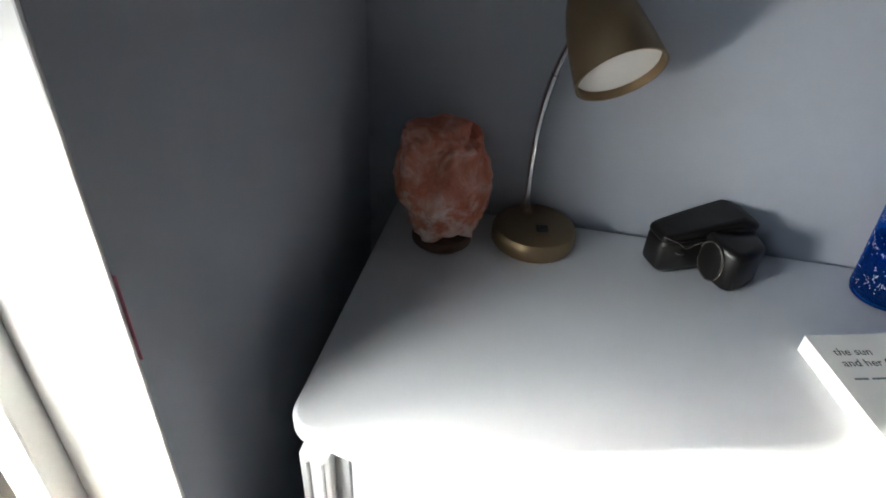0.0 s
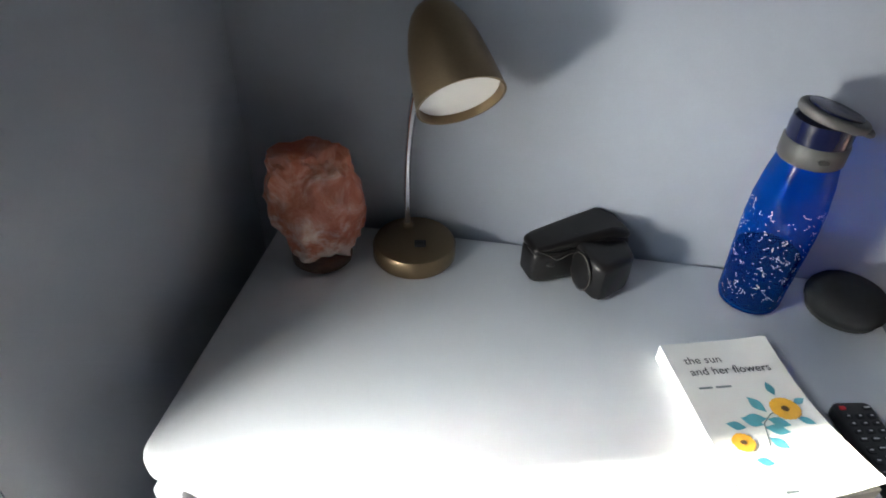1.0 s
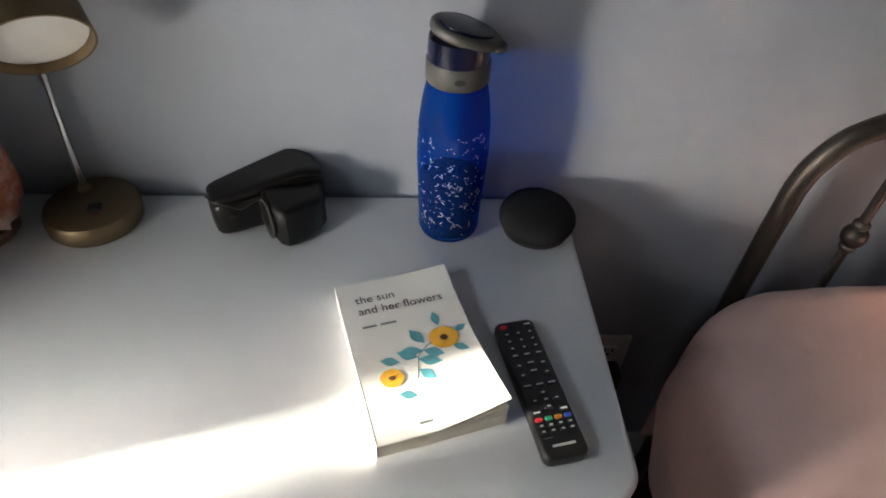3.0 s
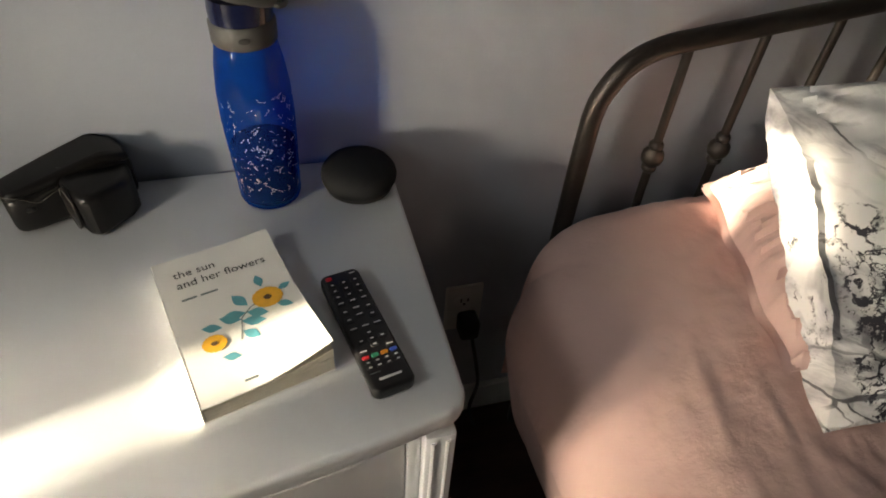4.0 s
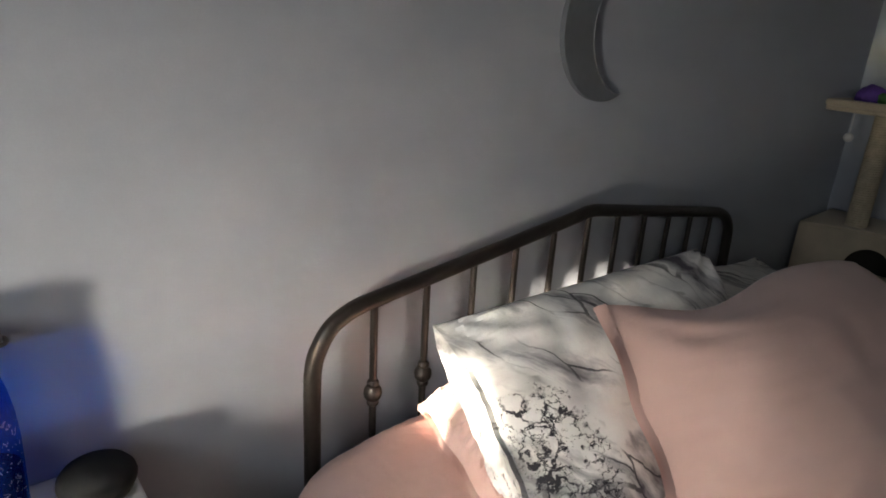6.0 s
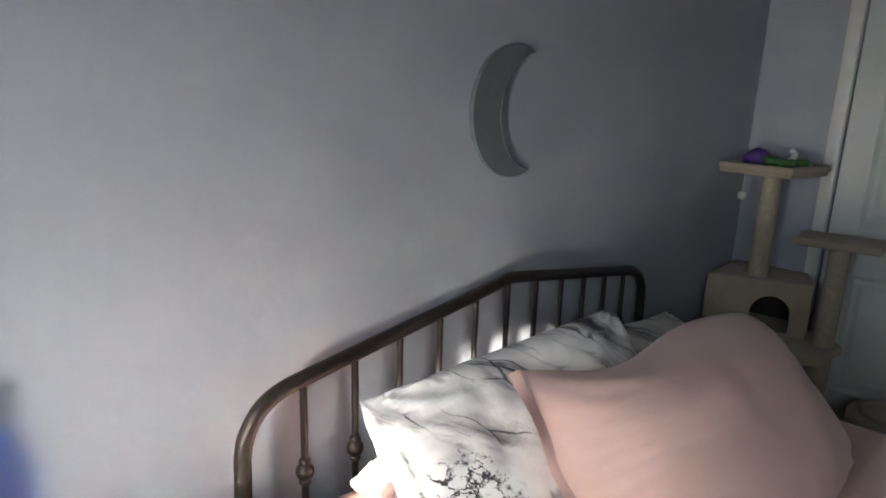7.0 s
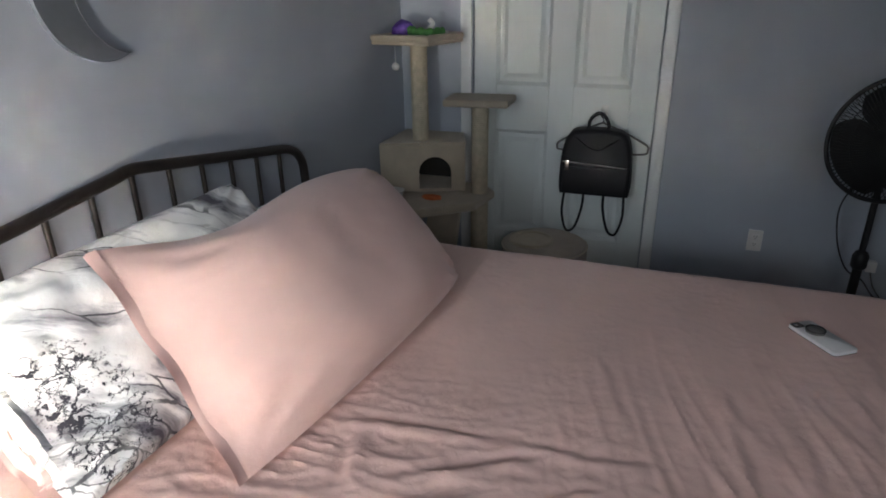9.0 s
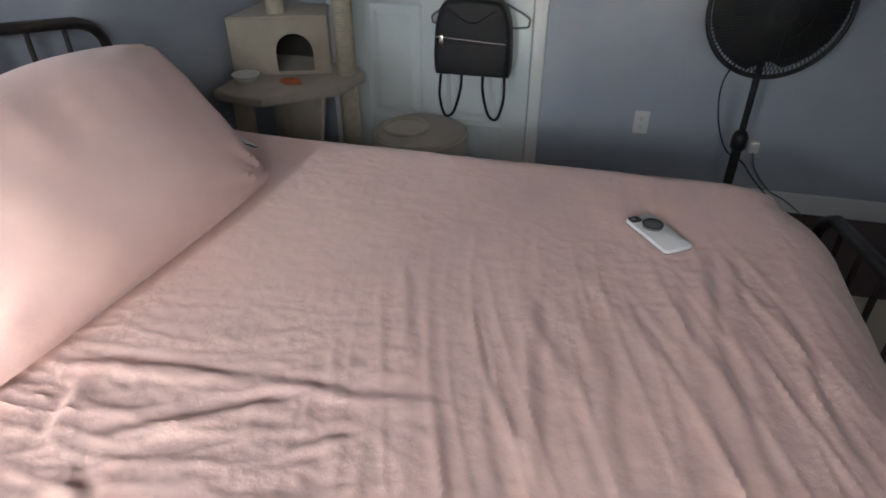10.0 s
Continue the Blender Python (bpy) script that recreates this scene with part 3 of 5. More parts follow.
    part("apron", prism([(x0 + 0.05, -0.38), (x1 - 0.05, -0.38)] + [(x0 + 0.05 + (x1 - x0 - 0.1) * (1 - u / 16), -0.402 - 0.032 * math.sin(math.pi * u / 16)) for u in range(17)], 0.262, 0.292, 0.002), LACQ, d)
    return d


build_dresser()


def build_salt_lamp():
    t = thing("salt_lamp", pose(0.271, -0.070, TOP, 0, 0, 20), "rough orange-pink salt crystal lamp on dark wooden base", "lamp")
    part("wooden_base", lathe([(0.036, 0), (0.040, 0.004), (0.040, 0.010), (0.036, 0.014)], 36), WOODB, t, "dark turned wooden base")
    bm = bmesh.new()
    bmesh.ops.create_icosphere(bm, subdivisions=5, radius=1)
    rnd = random.Random(7)
    planes = [(Vector((rnd.uniform(-1, 1), rnd.uniform(-1, 1), rnd.uniform(-0.7, 1))).normalized(), rnd.uniform(0.87, 1.0)) for _ in range(26)]
    for v in bm.verts:
        n = v.co.normalized()
        r = min([1.0] + [h / max(0.05, n.dot(p)) for p, h in planes if n.dot(p) > 0.3])
        r += 0.09 * noise.noise(n * 2.6) + 0.05 * noise.noise(n * 7.0) + 0.025 * noise.noise(n * 18)
        v.co = n * r
    lo, hi = min(v.co.z for v in bm.verts), max(v.co.z for v in bm.verts)
    for v in bm.verts:
        z = (v.co.z - lo) / (hi - lo)
        full = max(0.35, math.sqrt(max(0, 1 - (2 * z - 1) ** 2)))
        wide = (0.64 + 0.62 * z - 0.58 * z * z) / full ** 0.72
        v.co = Vector((v.co.x * 0.072 * wide * 1.05 - 0.002 - 0.008 * (z - 0.45), v.co.y * 0.058 * wide, 0.009 + 0.163 * z))
    part("salt_crystal", bm, ROCK, t, "rough translucent orange-pink salt rock")


build_salt_lamp()


def build_desk_lamp():
    t = thing("desk_lamp", pose(0.391, -0.040, TOP), "antique gold metal desk lamp with chrome gooseneck, switched off", "lamp")
    part("base", lathe([(0, 0), (0.054, 0), (0.056, 0.003), (0.056, 0.019), (0.053, 0.0245), (0.048, 0.026), (0, 0.027)], 56), BRONZE, t)
    sw = part("switch", moved(box((-0.0075, -0.0065, 0.0262), (0.0075, 0.0065, 0.0295), 0.001), pose(0.010, -0.012, 0, 0, 0, 12)), RUBBER, t, "small black rocker switch")
    part("rocker", moved(box((-0.0045, -0.004, 0.029), (0.0045, 0.004, 0.0315), 0.001), pose(0.010, -0.012, 0, 4, 0, 12)), BLACKP, sw)
    stem = smooth_line([(-0.015, 0.026, 0.024), (-0.016, 0.032, 0.09), (-0.015, 0.037, 0.14), (-0.009, 0.033, 0.195), (0.001, 0.018, 0.245), (0.014, -0.004, 0.288)], 10)
    part("gooseneck", tube(stem, 0.0042, 12), CHROME, t)
    part("neck_sleeve", tube(stem[26:36], 0.0052, 12), CHROME, t)
    part("socket_ring", lathe([(0.009, 0), (0.009, 0.005), (0.006, 0.008)], 18, (-0.015, 0.026, 0.0255)), BRONZE, t)
    # the shade: apex to opening
    ax = Vector((0.409, -0.037, 1.144)) - Vector((0.391, -0.040, TOP))
    op = Vector((0.452, -0.110, 1.080)) - Vector((0.391, -0.040, TOP))
    length = (op - ax).length
    turn = Matrix.Translation(ax) @ (op - ax).to_track_quat('Z', 'Y').to_matrix().to_4x4()
    outer = [(0.0, -0.012), (0.010, -0.0105), (0.019, -0.005), (0.026, 0.004), (0.033, 0.020), (0.039, 0.042), (0.044, 0.072), (0.0475, length - 0.004), (0.048, length)]
    inner = [(0.0455, length), (0.0445, length - 0.012)]
    bm = lathe(outer + inner, 56)
    bm.faces.ensure_lookup_table()
    part("shade", moved(bm, turn), BRONZE, t, "antique gold cone shade")
    part("diffuser", moved(lathe([(0.0443, length - 0.0105), (0.043, length - 0.0085), (0, length - 0.0075)], 48), turn), DIFF, t, "white frosted lens")


build_desk_lamp()


def build_camera_case():
    t = thing("camera_case", pose(0.602, -0.027, TOP, 0, 0, 27), "black leather camera case lying on the dresser", "camera case")
    def squared(w, d, e):
        return [(w / 2 * math.copysign(abs(math.cos(k)) ** e, math.cos(k)), d / 2 * math.copysign(abs(math.sin(k)) ** e, math.sin(k))) for k in (2 * math.pi * j / 64 for j in range(64))]
    body = prism(squared(0.138, 0.060, 0.36), 0.0, 0.064, 0.013, 5)
    for v in body.verts:
        # the grip end swells low down, the waist beside the lens draws in
        v.co.y -= 0.007 * math.exp(-((v.co.x + 0.050) / 0.02) ** 2) * (v.co.y < 0) * math.sin(math.pi * min(1, v.co.z / 0.064))
        v.co.y += 0.005 * math.exp(-((v.co.x + 0.014) / 0.012) ** 2) * (v.co.y < 0)
    hood = prism([(-0.012, 0.0), (-0.013, -0.044), (-0.008, -0.070), (0.000, -0.077), (0.010, -0.077), (0.044, -0.065), (0.056, -0.054), (0.062, -0.030), (0.062, 0.0)], 0.001, 0.057, 0.009, 4)
    for v in hood.verts:
        # the cover slopes down towards its front
        v.co.z *= 1 + 0.10 * min(1, max(0, (v.co.y + 0.077) / 0.077)) - 0.16 * max(0, (v.co.x - 0.03) / 0.032)
    part("lens_cover", hood, LEATHER, t)
    top = prism(squared(0.136, 0.057, 0.26), 0.054, 0.070, 0.007, 4)
    for bm in (body, top):
        for v in bm.verts:
            # low at the grip, highest over the lens, falling off at the far end
            v.co.y *= 0.74 + 0.26 * min(1, max(0, (v.co.x + 0.068) / 0.10))
            v.co.z *= 0.80 + 0.25 * min(1, max(0, (v.co.x + 0.066) / 0.10)) - 0.16 * max(0, (v.co.x - 0.034) / 0.034) ** 1.5
    part("body", body, LEATHER, t)
    part("flap", top, LEATHER, t)
    # curved leather flap on the side of the lens cover, with its stitching
    flap = prism([(x if x < 0 else x * 0.8, y) for x, y in disc(28, 0.024, 0.027)], 0, 0.005, 0.0024, 3)
    part("side_flap", moved(flap, pose(-0.0095, -0.046, 0.031, 90, 0, -87)), LEATHER, t, "worn shiny leather flap")
    bm = tube([(0.0215 * math.cos(a), 0.0262 * math.sin(a), 0.0042) for a in (2 * math.pi * j / 36 for j in range(36))], 0.0005, 6, closed=True)
    part("stitching", moved(bm, pose(-0.0105, -0.046, 0.031, 90, 0, -87)), STITCH, t)
    part("stitching", tube(smooth_line([(-0.069, -0.018, 0.056), (-0.052, -0.0268, 0.050), (-0.038, -0.0268, 0.040), (-0.020, -0.0268, 0.046), (-0.004, -0.0268, 0.044)], 6), 0.0005, 6), STITCH, t)
    part("seam", tube(smooth_line([(-0.0715, 0.0, 0.052), (-0.058, -0.0225, 0.051), (-0.03, -0.0262, 0.051), (0.0, -0.0262, 0.053)], 6), 0.001, 6), LEATHER, t)
    part("snap", lathe([(0.005, 0), (0.005, 0.0015), (0.003, 0.0025), (0, 0.003)], 16, (-0.048, -0.0285, 0.035)), RUBBER, t)


build_camera_case()


def build_bottle():
    t = thing("water_bottle", pose(0.829, -0.047, TOP), "clear blue plastic water bottle printed with white constellations", "bottle")
    prof = [(0.030, 0.0), (0.0355, 0.002), (0.0375, 0.008), (0.038, 0.03), (0.040, 0.075), (0.0415, 0.115), (0.0405, 0.150), (0.037, 0.180), (0.033, 0.200), (0.0315, 0.208)]

    def radius(z):
        for (r0, z0), (r1, z1) in zip(prof, prof[1:]):
            if z <= z1:
                return r0 + (r1 - r0) * (z - z0) / (z1 - z0)
        return prof[-1][0]
    part("body", lathe(prof, 48), BLUEP, t)
    part("water", lathe([(0.0, 0.0055), (0.0335, 0.0055), (0.0345, 0.012), (0.0355, 0.03), (0.0372, 0.075), (0.0373, 0.078), (0, 0.078)], 40), WATER, t, "water filling the lower third")
    part("collar", lathe([(0.0325, 0.205), (0.0340, 0.207), (0.0340, 0.227), (0.0325, 0.229), (0.030, 0.229), (0.030, 0.205)], 48), GREYR, t, "grey rubber collar")
    part("collar_badge", moved(prism(disc(16, 0.006, 0.003), 0, 0.001), pose(0.0, -0.0338, 0.217, 90)), RUBBER, t)
    part("neck", lathe([(0.0322, 0.2285), (0.0325, 0.240), (0.0315, 0.252), (0.0, 0.254)], 40), NAVY, t)
    lid = prism([(x * (1.0 + 0.25 * max(0, x) / 0.036), y) for x, y in disc(40, 0.034, 0.031)], 0, 0.011, 0.004, 3)
    tilt = pose(0.001, 0, 0.251, -3, 13, -12)
    part("lid", moved(lid, tilt), GREYR, t, "grey flip lid")
    inset = prism([(x * (1.0 + 0.25 * max(0, x) / 0.036), y) for x, y in disc(36, 0.027, 0.0235)], 0.0105, 0.0135, 0.001)
    part("lid_panel", moved(inset, tilt), NAVY, t)
    part("spout_loop", moved(tube([(0.039 + 0.0065 * math.cos(a), 0.012 * math.sin(a), 0.003) for a in (2 * math.pi * k / 20 for k in range(20))], 0.0028, 8, closed=True), tilt), GREYR, t)
    # the print: small stars joined by thin lines
    rnd = random.Random(3)
    bm = bmesh.new()

    def place(a, z, off=0.0004):
        r = radius(z) + off
        return Vector((r * math.cos(a), r * math.sin(a), z))

    def star(a, z, s):
        ring = [bm.verts.new(place(a + s / 0.04 * math.cos(k), z + s * math.sin(k))) for k in (2 * math.pi * j / 6 for j in range(6))]
        bm.faces.new(ring)

    def line(a0, z0, a1, z1):
        w = 0.00017
        dz, da = z1 - z0, (a1 - a0) * 0.04
        ln = math.hypot(dz, da) or 1
        oa, oz = -dz / ln * w / 0.04, da / ln * w
        steps = 3
        row = [(bm.verts.new(place(a0 + (a1 - a0) * k / steps + oa, z0 + dz * k / steps + oz)), bm.verts.new(place(a0 + (a1 - a0) * k / steps - oa, z0 + dz * k / steps - oz))) for k in range(steps + 1)]
        for p, q in zip(row, row[1:]):
            bm.faces.new((p[0], p[1], q[1], q[0]))
    for _ in range(150):
        a, z = rnd.uniform(0, 2 * math.pi), rnd.uniform(0.018, 0.152)
        prev = None
        for k in range(rnd.randint(2, 5)):
            star(a, z, rnd.choice((0.00026, 0.00034, 0.0006)))
            if prev:
                line(*prev, a, z)
            prev = (a, z)
            a, z = a + rnd.uniform(-0.13, 0.13), min(0.155, max(0.012, z + rnd.uniform(-0.005, 0.005)))
        for _k in range(2):
            star(rnd.uniform(0, 6.28), rnd.uniform(0.015, 0.152), rnd.choice((0.0004, 0.0006)))
    tagged(part("constellation_print", bm, WHITEINK, t, "white printed constellations", smooth=False), kind="stuff")


build_bottle()


def build_speaker():
    t = thing("smart_speaker", pose(0.940, -0.055, TOP), "small round charcoal fabric smart speaker", "speaker")
    part("foot", lathe([(0.0, 0), (0.037, 0), (0.042, 0.004), (0.044, 0.010)], 40), RUBBER, t)
    part("fabric_top", lathe([(0.044, 0.010), (0.0475, 0.017), (0.0482, 0.022), (0.047, 0.028), (0.042, 0.035), (0.032, 0.0395), (0.018, 0.0415), (0, 0.042)], 56), CHARCOAL, t)


build_speaker()


def build_book():
    t = thing("paperback_book", pose(0.7855, -0.2555, TOP, 0, 0, 15.5), "white paperback with ochre sunflowers, corner curling up", "book")
    W, L, T = 0.124, 0.197, 0.0215

    def lift(x, y):
        """How far the cover curls at its free front corner."""
        u, v = max(0, (x + W / 2) / W - 0.35) / 0.65, max(0, 0.5 - y / L - 0.42) / 0.58
        return 0.023 * u ** 1.6 * v ** 1.5 + 0.004 * max(0, (x + W / 2) / W - 0.6) * 2.5 * max(0, 0.5 + y / L - 0.8) * 5

    def sheet(z0, z1, scale_lift, grow=0.0, nx=14, ny=18):
        bm = bmesh.new()
        grid = {}
        for s, z in ((0, z0), (1, z1)):
            for i in range(nx + 1):
                for j in range(ny + 1):
                    x, y = -W / 2 - grow + (W + 2 * grow) * i / nx, -L / 2 - grow + (L + 2 * grow) * j / ny
                    grid[s, i, j] = bm.verts.new((x, y, z + scale_lift[s] * lift(x, y)))
            for i in range(nx):
                for j in range(ny):
                    bm.faces.new([grid[s, i, j], grid[s, i + 1, j], grid[s, i + 1, j + 1], grid[s, i, j + 1]])
        border = [(i, 0) for i in range(nx)] + [(nx, j) for j in range(ny)] + [(i, ny) for i in range(nx, 0, -1)] + [(0, j) for j in range(ny, 0, -1)]
        for a, b in zip(border, border[1:] + border[:1]):
            bm.faces.new([grid[0, *a], grid[0, *b], grid[1, *b], grid[1, *a]])
        return bm
    part("back_cover", sheet(0.0, 0.0005, (0, 0), 0.0006), PAPER, t)
    part("page_block", sheet(0.0006, T - 0.006, (0, 0.15), -0.0006), PAGES, t, "cream page edges")
    part("lifted_page_layer", sheet(T - 0.0056, T - 0.0035, (0.18, 0.6), -0.0004), PAGES, t)
    part("front_cover", sheet(T - 0.0008, T - 0.0002, (1, 1), 0.0003), PAPER, t)
    part("spine", box((-W / 2 - 0.0012, -L / 2, 0), (-W / 2 - 0.0004, L / 2, T), 0.0003), PAPER, t)
    ear = prism([(0, 0), (-0.013, 0), (0, -0.016)], 0, 0.0006)
    part("dog_ear", moved(ear, pose(W / 2, L / 2, T + 0.0008, 6, -8, 0)), PAPER, t)
    up = Matrix.Translation((0, 0, T - 0.0003))
    # the flowers: petals, dark centres, leaves, stem; the lower one sits on the curl, so heights follow it

    def ink(name, outline, mat, h, parent=None, label=""):
        bm = bmesh.new()
        rim = [bm.verts.new((x, y, T + h + lift(x, y))) for x, y in outline]
        mx, my = sum(x for x, _ in outline) / len(outline), sum(y for _, y in outline) / len(outline)
        hub = bm.verts.new((mx, my, T + h + lift(mx, my)))
        for a, b in zip(rim, rim[1:] + rim[:1]):
            bm.faces.new((hub, a, b))
        return part(name, bm, mat, parent or t, label, smooth=False)

    def flower(cx, cy, r, seed):
        rnd = random.Random(seed)
        pts = [(cx + r * (1 + 0.03 * math.cos(18 * a) + rnd.uniform(-0.04, 0.04)) * math.cos(a), cy + r * (0.92 + 0.03 * math.cos(18 * a)) * math.sin(a)) for a in (2 * math.pi * k / 54 for k in range(54))]
        f = ink("flower", pts, PETAL, 0.0003, label="ochre printed sunflower")
        ink("flower_centre", [(cx + r * (0.27 + rnd.uniform(-0.05, 0.05)) * math.cos(a), cy + r * (0.23 + rnd.uniform(-0.04, 0.04)) * math.sin(a)) for a in (2 * math.pi * k / 16 for k in range(16))], SEED, 0.0005, f)

    def leaf(cx, cy, ln, w, turn):
        a = radians(turn)
        ln, w = 1.12 * ln, 1.25 * w
        pts = []
        for k in range(9):
            u = k / 8
            pts.append((ln * u, 0.82 * w * math.sin(math.pi * u) ** 1.25))
        pts += [(ln * u / 8, -0.82 * w * math.sin(math.pi * u / 8) ** 1.25) for u in range(7, 0, -1)]
        ink("leaf", [(cx + x * math.cos(a) - y * math.sin(a), cy + x * math.sin(a) + y * math.cos(a)) for x, y in pts], LEAFM, 0.0)
    stem = [(0.028, 0.002), (0.012, -0.004), (0.000, -0.014), (-0.004, -0.028), (-0.008, -0.040)]
    for (xa, ya), (xb, yb) in zip(stem, stem[1:]):
        d = Vector((yb - ya, xa - xb)).normalized() * 0.0006
        ink("stem", [(xa + d.x, ya + d.y), (xb + d.x, yb + d.y), (xb - d.x, yb - d.y), (xa - d.x, ya - d.y)], STEMM, 0.00004)
    for lf in ((0.030, 0.018, 0.017, 0.0045, 92), (0.043, 0.006, 0.015, 0.004, 22), (0.036, -0.010, 0.017, 0.0045, -38), (0.010, -0.001, 0.021, 0.006, 118), (0.006, -0.009, 0.022, 0.006, 172),
               (-0.001, -0.016, 0.020, 0.006, 150), (0.006, -0.009, 0.020, 0.006, -28), (-0.002, -0.018, 0.022, 0.006, -22), (-0.020, -0.017, 0.018, 0.005, 160), (-0.030, -0.052, 0.016, 0.0045, -20), (-0.004, -0.030, 0.018, 0.0055, -48)):
        leaf(*lf)
    flower(0.031, 0.001, 0.0155, 1)
    flower(-0.032, -0.033, 0.0115, 2)
    for words, y in (("the sun", 0.068), ("and her flowers", 0.052)):
        line = written("title", words, 0.0145, up @ Matrix.Translation((-0.046, y, 0.0003)), INK, t, "black printed title")
        for v in line.data.vertices:
            v.co.z += lift(v.co.x, v.co.y)
    for x, w in ((-0.046, 0.015), (-0.027, 0.017)):
        part("name_bar", box((x, 0.0335, T - 0.0002), (x + w, 0.0360, T + 0.00005)), STEMM, t, smooth=False)
    part("publisher_bar", box((-0.020, -L / 2 + 0.010, T + 0.0005), (0.012, -L / 2 + 0.0125, T + 0.0007)), STEMM, t, smooth=False)


build_book()


def build_remote():
    t = thing("remote_control", pose(0.906, -0.2970, TOP, 0, 0, 11.5) @ Matrix.Scale(0.968, 4, (0, 1, 0)), "slim black television remote with colour keys", "remote control")
    body = prism(round_rect(0.043, 0.166, 0.008, 6), 0.0, 0.0155, 0.004, 3)
    part("shell", body, BLACKP, t)
    rnd = random.Random(5)

    def key(x, y, w, h, mat=KEYM, print_w=0.3, label=""):
        k = part("key", prism([(x + a, y + b) for a, b in round_rect(w, h, min(w, h) * 0.35, 3)], 0.0153, 0.0168, 0.0004, 1), mat, t, label)
        if print_w:
            part("key_print", box((x - w * print_w, y - 0.0007, 0.0168), (x + w * print_w, y + 0.0009, 0.01692)), GLYPH, k, smooth=False)
    key(-0.013, 0.074, 0.007, 0.005, REDK, 0.0)
    key(0.013, 0.074, 0.009, 0.004, KEYM, 0.35)
    for r in range(4):
        for c in range(3):
            key((c - 1) * 0.0125, 0.0635 - r * 0.0095, 0.0095, 0.0062, KEYM, 0.16 if r < 3 else 0.3)
    for r, n in ((0, 2), (1, 2)):
        for c in (-1, 1):
            key(c * 0.0125, 0.022 - r * 0.012, 0.0095, 0.009, KEYM, 0.2)
    for r in range(2):
        key(0, 0.024 - r * 0.010, 0.0095, 0.006, KEYM, 0.35)
    for c in range(3):
        key((c - 1) * 0.0125, -0.003, 0.0095, 0.005, KEYM, 0.38)
    for x, y in ((0, -0.013), (-0.011, -0.021), (0.011, -0.021), (0, -0.029), (0, -0.021)):
        key(x, y, 0.0085, 0.006, KEYM, 0.2)
    for x in (-0.0135, 0.0135):
        key(x, -0.034, 0.0085, 0.005, KEYM, 0.38)
    for c, m in enumerate((REDK, GREENK, YELLOWK, BLUEK)):
        key(-0.0142 + c * 0.0095, -0.0415, 0.0075, 0.0045, m, 0.0)
    for r in range(2):
        for c in range(4):
            key(-0.0142 + c * 0.0095, -0.0485 - r * 0.0062, 0.0065, 0.0036, KEYM, 0.25)
    part("maker_bar", box((-0.0112, -0.0712, 0.0153), (0.0112, -0.0686, 0.0158)), GLYPH, t, smooth=False)
    part("small_print_bar", box((-0.017, -0.0615, 0.0156), (-0.007, -0.0608, 0.0158)), STEMM, t, smooth=False)


build_remote()


# ---- sockets ----
def outlet(m, label):
    """A double socket on a plate; local -y faces the room."""
    o = tagged(new("wall_outlet"), label, "outlet")
    o.matrix_world = m
    part("plate", moved(prism(round_rect(0.070, 0.115, 0.004, 3), 0, 0.006, 0.002), pose(0, 0, 0, 90)), IVORY, o)
    for z in (0.02, -0.02):
        f = part("socket", moved(prism(round_rect(0.034, 0.028, 0.010, 5), 0.0055, 0.008, 0.0006), pose(0, 0, z, 90)), IVORY, o)
        for x in (-0.0065, 0.0065):
            part("slot", box((x - 0.0012, -0.0086, z - 0.001), (x + 0.0012, -0.0079, z + 0.008)), RUBBER, f, smooth=False)
        part("earth_hole", moved(prism(disc(10, 0.0025, 0.0025), 0.0079, 0.0085), pose(0, 0, z - 0.007, 90)), RUBBER, f, smooth=False)
    part("screw", moved(lathe([(0.003, 0), (0.003, 0.001), (0, 0.0015)], 10), pose(0, -0.006, 0, 90)), IVORY, o)
    return o


outlet(pose(1.128, NORTH, 0.462), "white double wall outlet with a black plug in it")
outlet(pose(EAST, -1.560, 0.437, 0, 0, -90) @ Matrix.Scale(0.8, 4), "white double wall outlet on the bare wall")
plug = thing("power_plug", pose(1.132, NORTH - 0.009, 0.440), "black power plug with its cord hanging down", "plug")
part("plug_body", box((-0.018, -0.040, -0.024), (0.018, 0.0, 0.022), 0.008, 3), RUBBER, plug)
part("cord", tube(smooth_line([(0.005, -0.034, -0.02), (0.016, -0.045, -0.09), (0.030, -0.035, -0.18), (0.022, -0.03, -0.27), (0.03, -0.05, -0.313)], 8), 0.0035, 8), RUBBER, plug)


# ---- the bed ----
HY = -0.047


